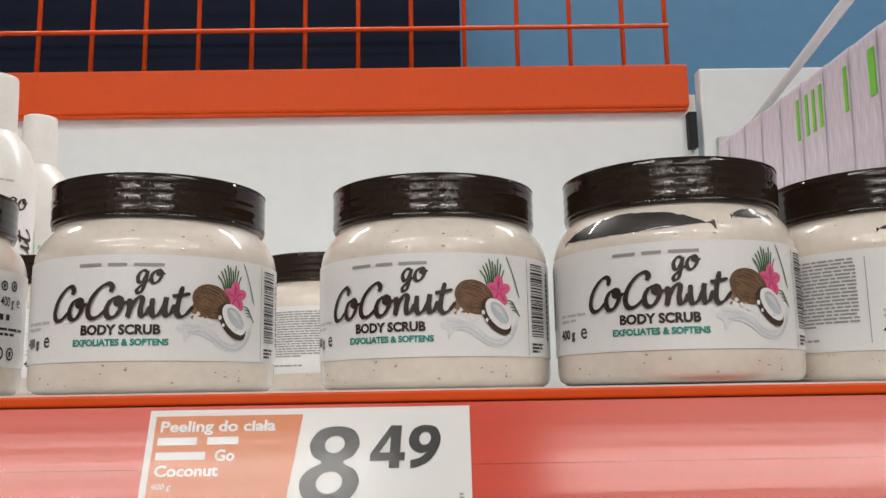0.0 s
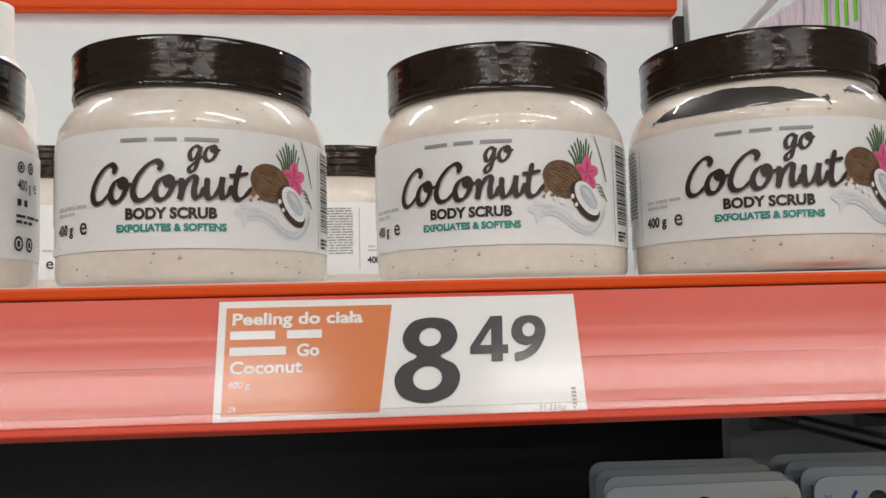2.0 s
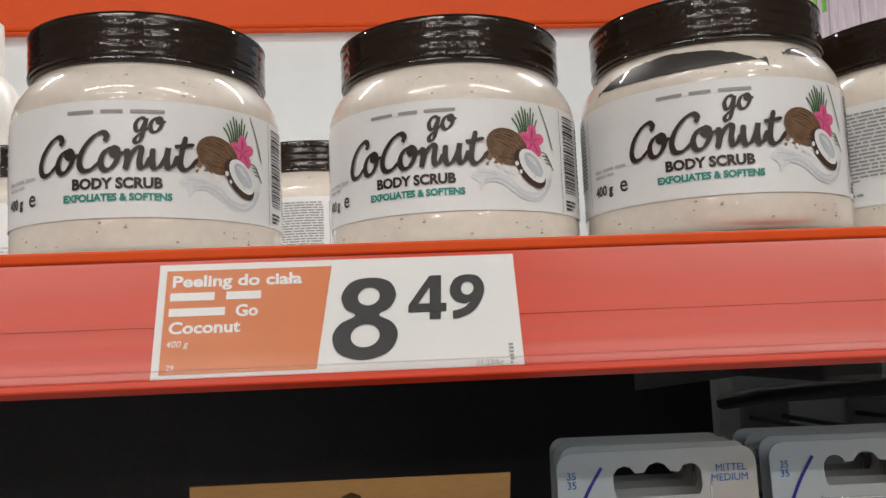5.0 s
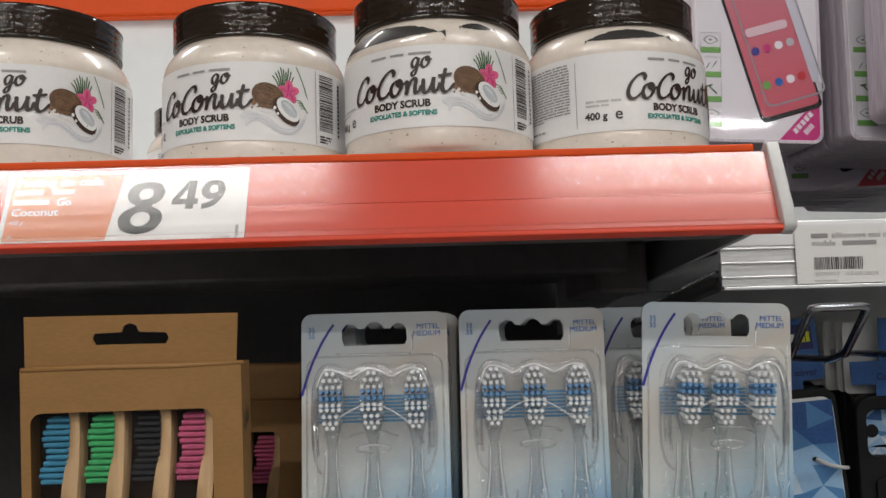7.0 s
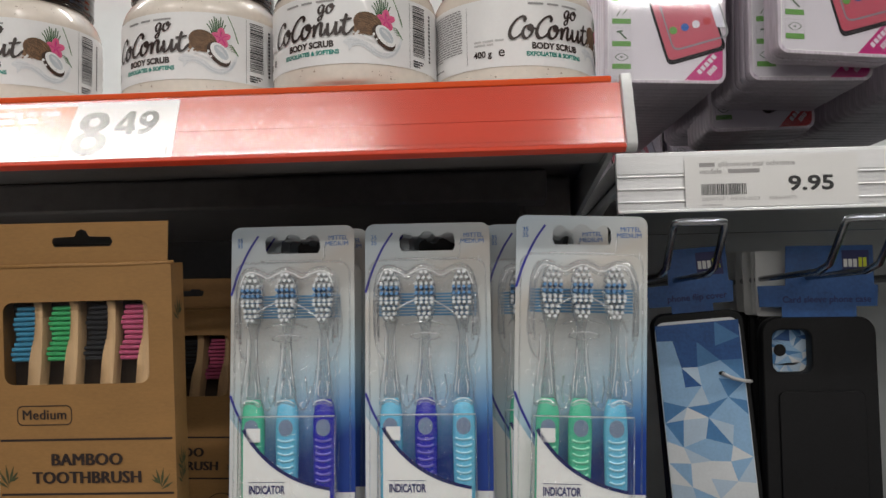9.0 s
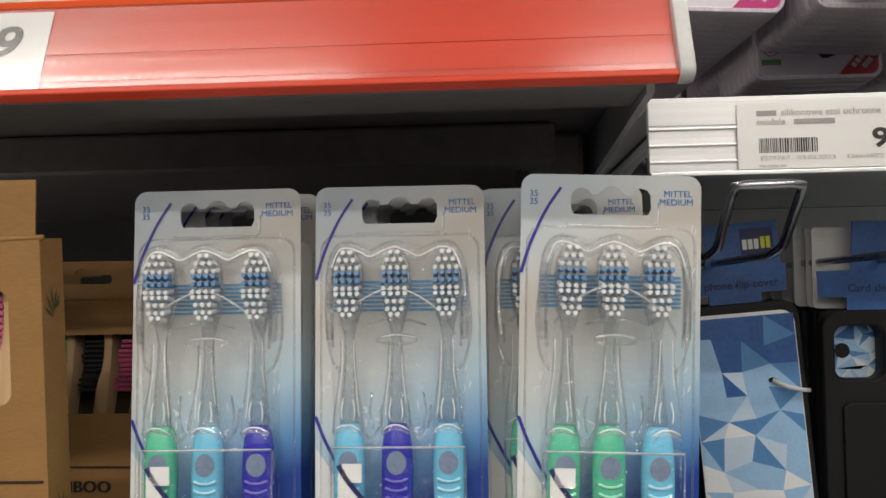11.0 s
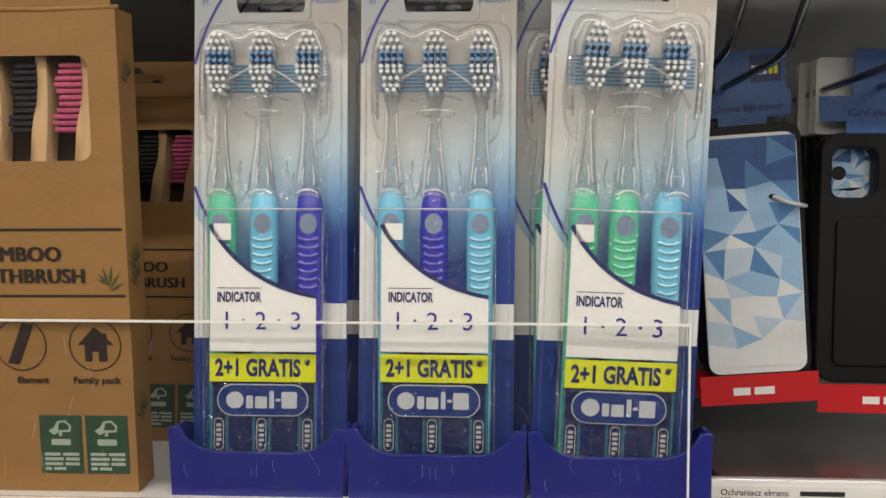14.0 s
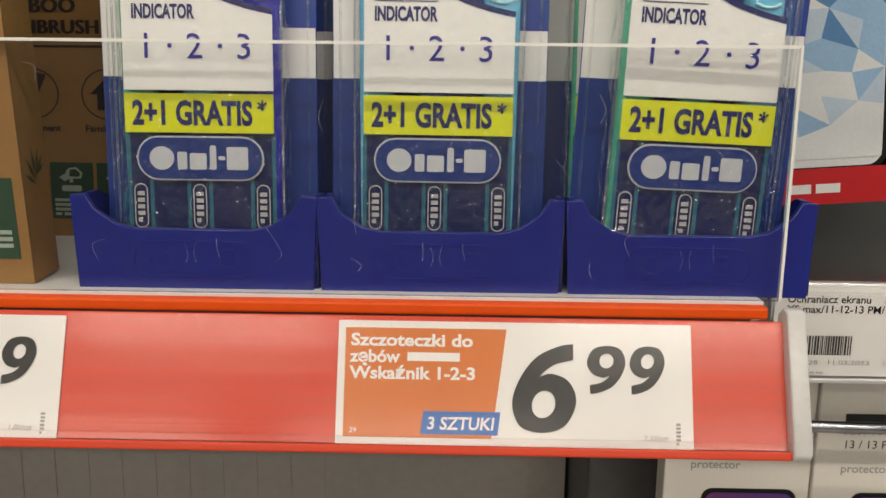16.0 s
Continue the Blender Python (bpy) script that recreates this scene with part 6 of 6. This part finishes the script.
def protector_pack(corner, label):
    """A hanging clear pack with a printed card; its lower left corner at the origin."""
    ob = thing("screen_protector_pack", label, "phone pack", "hanging screen protector packs")
    W, H = 0.0785, 0.1700
    card = part("card", drawing([rounded(0.0015, W - 0.0015, 0.0015, H, 0.0055)], 0.0006, 0.0), M["white_card"], ob, "white printed card")
    part("edge", drawing([rounded(0, W, 0, H + 0.001, 0.0065), rounded(0.0016, W - 0.0016, 0.0016, H - 0.001, 0.0055)], 0.0096, -0.0091, bevel=0.0003), M["pack_edge"], ob, "violet tinted clear plastic rim")
    f = part("film", block(0.002, W - 0.002, -0.0016, -0.0014, 0.002, H - 0.002), M["pack_clear"], ob, "clear plastic front")
    f.visible_shadow = False
    part("corner_print", drawing([[(W - 0.0270, 0.0017), (W - 0.0035, 0.0017), (W - 0.0017, 0.0035), (W - 0.0017, 0.0290)]], 0.0001, 0.0006), M[corner], card, "coloured corner flash")
    bm = bmesh.new()
    for a, b, c in ((-0.0085, 0.0085, 0.0), (-0.0045, 0.0030, -0.0052)):
        for q in range(5):
            u0 = a + (b - a) * q / 5
            u1 = a + (b - a) * (q + 0.75) / 5
            bar(bm, u0, u1, c, c + 0.0032, 0.0)
    me = mesh_of("strip", bm, M["white_ink"])
    me.transform(Matrix.Translation((W - 0.0108, -0.0008, 0.0118)) @ Matrix.Rotation(radians(-47), 4, "Y"))
    part("corner_strip", me, M["white_ink"], card)
    fr, ba, mk = bmesh.new(), bmesh.new(), bmesh.new()
    for k in range(4):
        icon_square(fr, ba, mk, 0.0045, 0.0085 + 0.0150 * k, (2, 1, 0, 2)[k])
    part("icon_frame", fr, M["pale_ink"], card)
    part("icon_base", ba, M["green_ink"], card, "green icon captions")
    part("icon_mark", mk, M["frond"], card)
    part("top_print", drawing([[(0.004, H - 0.036), (0.030, H - 0.036), (0.030, H - 0.010), (0.022, H - 0.004), (0.004, H - 0.004)]], 0.0001, 0.0006), M["green_ink"], card, "green corner print")

    def lay(name, loops, w, key, text=""):
        me = drawing(loops, 0.0001, w)
        me.transform(Matrix.Translation((0.0520, 0, 0.0300)) @ Matrix.Rotation(radians(-17), 4, "Y") @ Matrix.Translation((-0.0160, 0, -0.0150)))
        return part(name, me, M[key], card, text)

    lay("phone_print", [rounded(0.0, 0.0400, 0.0, 0.120, 0.0040)], 0.0007, "phone_black", "picture of a phone")
    lay("screen_print", [rounded(0.0016, 0.0384, 0.0030, 0.117, 0.0032)], 0.0009, "screen_pink")
    lay("glass_edge", [rounded(0.0060, 0.0448, 0.0080, 0.126, 0.0045), rounded(0.0070, 0.0436, 0.0092, 0.1250, 0.0038)], 0.0011, "grey_metal")
    lay("glass_side", [[(0.0380, 0.016), (0.0436, 0.014), (0.0436, 0.124), (0.0380, 0.124)]], 0.0012, "silver_ink")
    lay("search_print", [rounded(0.0075, 0.0345, 0.0520, 0.0575, 0.0025)], 0.0012, "pale_pink")
    for k, (u, v, key) in enumerate(((0.010, 0.043, "violet_ink"), (0.0175, 0.043, "magenta_ink"), (0.025, 0.043, "white_ink"), (0.0325, 0.043, "pale_ink"), (0.010, 0.0215, "green_ink"), (0.0180, 0.0215, "sign_blue"), (0.0255, 0.0215, "white_ink"), (0.0330, 0.0215, "red_ink"))):
        lay("app_dot", [ellipse(u, v, 0.0026, 0.0026, n=14)], 0.00125, key)
    return ob


pp = protector_pack("magenta_ink", "white phone glass pack in clear plastic with a magenta corner")
pp.matrix_world = pose(0.2985, 0.4560, 1.4055, 0, 2.0, 4)
for k in range(26):
    pack = copy_thing(pp, pose(0.3005 - 0.0006 * k, 0.4665 + 0.0100 * k, 1.4065 + 0.0003 * (k % 3), -1.0, 1.6 + 0.25 * (k % 3), 3.4 + 0.3 * (k % 3)))
    if k in (0, 3, 6, 9, 10, 11, 12):
        part("edge_print", block(-0.0009, -0.0004, 0.0004, 0.0038 + 0.003 * (k < 6), 0.130, 0.158), M["leaf_green"], pack, "green print on the edge")
copy_thing(pp, pose(0.3995, 0.4250, 1.4120, 0, 1.8, 11))
copy_thing(pp, pose(0.3990, 0.4365, 1.4110, 0, 1.8, 9))
for k in range(22):
    copy_thing(pp, pose(0.3915 - 0.0006 * k, 0.4580 + 0.0102 * k, 1.4040 + 0.0003 * (k % 3), -1.0, 1.6 + 0.3 * (k % 3), 3 + 0.3 * (k % 3)))
for k in range(24):
    copy_thing(pp, pose(0.4860 - 0.0006 * k, 0.4720 + 0.0102 * k, 1.3960 + 0.0003 * (k % 3), -1.0, 1.2 + 0.3 * (k % 3), 3 + 0.3 * (k % 3)))
pr = protector_pack("red_ink", "white phone glass pack in clear plastic with a red corner")
pr.matrix_world = pose(0.3850, 0.5400, 1.3870, 0, -1.5, 6)
for k in range(6):
    copy_thing(pr, pose(0.3860, 0.5520 + 0.011 * k, 1.3872, 0, -1.0 + 0.4 * (k % 3), 5))


for x in (0.312, 0.398):
    for k in range(5):
        copy_thing(pr, pose(x + 0.002 * (k % 3), 0.7600 + 0.011 * k, 1.3515, 0, 0.5 + 0.4 * (k % 3), 2))


def rod_hook():
    ob = thing("rod_hook", "grey steel rod hook reaching out from the back panel", "hook")
    part("rod", wire([(0.3925, 0.985, 1.6425), (0.3377, 0.55, 1.6420), (0.3190, 0.40, 1.6417)], 0.0042, 10), M["end_cap"], ob, smooth=True)
    part("mount", block(0.378, 0.408, 0.986, 0.9948, 1.625, 1.660, 0.002), M["end_cap"], ob)
    return ob


rod_hook()


def loop_hook(x, drop=0.0):
    """A double wire hook whose front end rises into a loop."""
    ob = thing("wire_hook", "dark chrome double wire hook with a raised front loop", "hook", "wire hooks")
    w = 0.0136
    pts = []
    for s in (-1, 1):
        side = [(s * w, 0.772, 0.0), (s * w, 0.60, 0.0), (s * w, 0.410, 0.0005), (s * w, 0.392, 0.004), (s * w, 0.369, 0.0235), (s * w * 0.96, 0.3655, 0.0265), (s * w * 0.7, 0.3650, 0.0270)]
        pts += side if s < 0 else side[::-1]
    part("loop", wire(pts, 0.0021, 8), M["chrome_dark"], ob, smooth=True)
    part("mount", block(-0.02, 0.02, 0.7725, 0.7795, -0.012, 0.012, 0.002), M["grey_metal"], ob)
    ob.matrix_world = pose(x, 0, 1.2770 - drop)
    return ob


hook = loop_hook(0.3350)
copy_thing(hook, pose(0.4250, 0, 1.2770))
copy_thing(hook, pose(0.5200, 0, 1.2770))


def facet_sheet(ob, u0, u1, v0, v1, w, seed):
    """A print of small triangles, bluer at the top."""
    rnd = random.Random(seed)
    nu, nv = 4, 10
    grid = {}
    for a in range(nu + 1):
        for b in range(nv + 1):
            du = 0 if a in (0, nu) else rnd.uniform(-0.0034, 0.0034)
            dv = 0 if b in (0, nv) else rnd.uniform(-0.0034, 0.0034)
            grid[a, b] = (u0 + (u1 - u0) * a / nu + du, v0 + (v1 - v0) * b / nv + dv)
    groups = {}
    for a in range(nu):
        for b in range(nv):
            q = [grid[a, b], grid[a + 1, b], grid[a + 1, b + 1], grid[a, b + 1]]
            tris = ((q[0], q[1], q[2]), (q[0], q[2], q[3])) if (a + b) % 2 else ((q[0], q[1], q[3]), (q[1], q[2], q[3]))
            for t in tris:
                h = b / nv + rnd.uniform(-0.36, 0.36)
                key = "lab_blue" if h > 0.90 else "lab_mid" if h > 0.66 else "lab_pale" if h > 0.44 else "lab_faint" if h > 0.22 else "lab_white"
                groups.setdefault(key, []).append(t)
    for key, tris in groups.items():
        bm = bmesh.new()
        for t in tris:
            bm.faces.new([bm.verts.new((u, -w, v)) for u, v in t])
        part("facet_print", bm, M[key], ob)


def header_card(ob, u0, u1, v0, v1, words, w, step=0.0155):
    card = part("header_card", drawing([[(u0 + 0.001, v0 + 0.004), (u0 + 0.016, v0 + 0.004), (u0 + 0.016, v0 - 0.003), (u1 - 0.014, v0 - 0.003), (u1 - 0.014, v0 + 0.004), (u1, v0 + 0.004), (u1 + 0.001, v0 + 0.0185), (u1 - 0.0015, v0 + 0.0190), (u1 - 0.0015, v1), (u0 + step + 0.0012, v1), (u0 + step, v0 + 0.0190), (u0, v0 + 0.0185)]], 0.0006, w), M["lab_blue"], ob, "blue printed header card")
    part("logo_field", drawing([[(u1 - 0.0225, v1 - 0.0195), (u1 - 0.0045, v1 - 0.0195), (u1 - 0.0045, v1 - 0.0035), (u1 - 0.0225, v1 - 0.0035)]], 0.0001, w + 0.0007), M["lab_navy"], card)
    bm = bmesh.new()
    for k in range(3):
        bar(bm, u1 - 0.0215 + 0.0032 * k, u1 - 0.0190 + 0.0032 * k, v1 - 0.0150, v1 - 0.0095, w + 0.0010)
    part("logo_mark", bm, M["white_ink"], card)
    bm = bmesh.new()
    for k in range(2):
        bar(bm, u1 - 0.0115 + 0.0030 * k, u1 - 0.0092 + 0.0030 * k, v1 - 0.0150, v1 - 0.0085, w + 0.0010)
    part("logo_accent", bm, M["yellow_ink"], card)
    part("header_print", lettering(words, 0.0062, u1 - 0.004, v0 + 0.0070, w + 0.0009, bold=0.012, align="RIGHT"), M["lab_navy"], card)
    return card


def flip_case():
    ob = thing("phone_flip_case", "white and blue facet printed phone flip cover on a card", "phone case", "hanging phone cases")
    part("cover", drawing([rounded(-0.0300, 0.0300, 0.0, 0.1480, 0.0080)], 0.0110, -0.0110, bevel=0.0008), M["phone_black"], ob, "black edged cover")
    sheet = part("printed_sleeve", drawing([rounded(-0.0298, 0.0275, 0.0020, 0.1435, 0.0070)], 0.0006, 0.0010), M["lab_white"], ob, "facet printed paper sleeve")
    facet_sheet(sheet, -0.0294, 0.0270, 0.0060, 0.1415, 0.0020, 5)
    header_card(ob, -0.0320, 0.0265, 0.1500, 0.1930, "phone flip cover", -0.0030)
    strip = part("model_strip", drawing([[(-0.0360, -0.0160), (0.0330, -0.0160), (0.0330, 0.0015), (-0.0360, 0.0015)]], 0.0006, 0.0030), M["red_ink"], ob, "red model strip")
    part("model_print", text_bars(bmesh.new(), -0.0170, 0.0230, -0.0105, -0.0055, 1, 0.0040, 3, fill=0.9), M["white_ink"], strip)
    part("hole", drawing([ellipse(0.0120, 0.1060, 0.0022, 0.0014)], 0.0001, 0.0025), M["phone_black"], ob)
    part("tie", wire([(0.0120, -0.0030, 0.1060), (0.0190, -0.0060, 0.1020), (0.0260, -0.0060, 0.1000), (0.0310, -0.0030, 0.0990)], 0.0013, 6), M["end_cap"], ob, "white plastic tie", smooth=True)
    return ob


fc = flip_case()
fc.matrix_world = pose(0.3720, 0.5040, 1.1065, 0, -4.0, 0)
copy_thing(fc, pose(0.3740, 0.5250, 1.1065, 0, -3.0, 0))


def card_case():
    ob = thing("phone_back_case", "matt black phone case with a camera cut-out, on a card", "phone case", "hanging phone cases")
    part("shell", drawing([rounded(-0.0370, 0.0370, 0.0, 0.1460, 0.0105), rounded(-0.0325, -0.0040, 0.1080, 0.1395, 0.0070)], 0.0100, -0.0100, bevel=0.0012), M["phone_black"], ob, "matt black shell")
    back = part("liner", block(-0.0345, 0.0345, 0.0115, 0.0122, 0.004, 0.142), M["lab_mid"], ob, "blue printed liner")
    facet_sheet(back, -0.0330, 0.0, 0.100, 0.141, -0.0112, 9)
    part("card_pocket", drawing([rounded(-0.0280, 0.0280, 0.0100, 0.0960, 0.004)], 0.0015, 0.0013, bevel=0.0006), M["phone_black"], ob, "raised card pocket")
    part("peg_hole", drawing([ellipse(-0.0230, 0.1240, 0.0042, 0.0042)], 0.0002, -0.0108), M["phone_black"], ob)
    header_card(ob, -0.0400, 0.0400, 0.1500, 0.1960, "Card sleeve phone case", 0.0, 0.0188)
    strip = part("model_strip", drawing([[(-0.036, -0.0190), (0.050, -0.0190), (0.050, -0.0020), (-0.036, -0.0020)]], 0.0006, 0.0010), M["red_ink"], ob, "red model strip")
    part("model_print", text_bars(bmesh.new(), -0.010, 0.030, -0.0135, -0.0085, 1, 0.0020, 4, fill=0.9), M["white_ink"], strip)
    return ob


cc = card_case()
cc.matrix_world = pose(0.4430, 0.5080, 1.1030, 0, 0.5, 0)


def blank_header(colour, label):
    ob = thing("header_stub", label, "hang card", "hang cards on the hooks")
    part("card", drawing([rounded(-0.030, 0.030, 0.0, 0.046, 0.003), rounded(-0.008, 0.008, 0.030, 0.036, 0.002)], 0.0007), M[colour], ob)
    part("tail", block(-0.026, 0.026, 0.0015, 0.009, -0.140, -0.0005, 0.003), M["phone_black"], ob, "dark case below")
    part("print", text_bars(bmesh.new(), -0.020, 0.022, 0.008, 0.013, 1, 0.0009, 3, fill=0.9), M["grey_ink"], ob)
    return ob


hs = blank_header("white_card", "plain white hang card with a dark phone case behind")
hs.matrix_world = pose(0.4370, 0.5220, 1.2505, 0, 1, 0)
for k in range(8):
    copy_thing(hs, pose(0.4375 + 0.0006 * k - 0.003 * (k % 2), 0.5330 + 0.0125 * k, 1.2510 + 0.0008 * k, 0, 1 - (k % 3), 0.5 * (k % 3)))
gs = blank_header("leaf_green", "bright green hang card with a dark phone case")
gs.matrix_world = pose(0.5350, 0.530, 1.2420, 0, -4, 0)


def glass_box():
    ob = thing("screen_glass_box", "white carton of phone screen glass with dark print", "carton", "cartons under the silver rail")
    part("carton", block(-0.034, 0.034, 0.0, 0.014, 0.0, 0.150, 0.0008), M["warm_card"], ob)
    part("print_print", joined([lettering("protector", 0.0058, -0.022, 0.0980, 0.0002, align="LEFT", bold=0.01)]), M["grey_ink"], ob)
    part("model_print", joined([lettering("XR / 11 / 12", 0.0056, -0.022, 0.1165, 0.0002, align="LEFT"), lettering("13 / 13 Pro", 0.0056, -0.022, 0.1100, 0.0002, align="LEFT")]), M["black_ink"], ob)
    part("maker_bar", bar(bmesh.new(), -0.022, -0.0035, 0.1230, 0.1268, 0.0002), M["black_ink"], ob)
    pic = part("picture", drawing([rounded(-0.016, 0.028, 0.0, 0.088, 0.005)], 0.0002, 0.0001), M["phone_black"], ob, "picture of a dark phone")
    part("picture_screen", drawing([rounded(-0.014, 0.026, 0.0, 0.086, 0.004)], 0.0002, 0.0005), M["screen_dusk"], pic)
    return ob


gb = glass_box()
gb.matrix_world = pose(0.3260, 0.4560, 0.8740, 0, 0, 0)
copy_thing(gb, pose(0.3945, 0.4540, 0.8740, 0, 0, 0))
copy_thing(gb, pose(0.3350, 0.4760, 0.8840, 0, 0, 0))
copy_thing(gb, pose(0.4720, 0.4540, 0.8760, 0, 0, 0))


def low_hook():
    ob = thing("wire_hook", "dark wire hook reaching out below the silver rail", "hook", "wire hooks")
    part("loop", wire([(0.330, 0.60, 1.0320), (0.3220, 0.45, 1.0260), (0.3270, 0.425, 1.0130), (0.3350, 0.420, 1.0085), (0.365, 0.420, 1.0080), (0.420, 0.420, 1.0085)], 0.0026, 8), M["chrome_dark"], ob, smooth=True)
    return ob


low_hook()
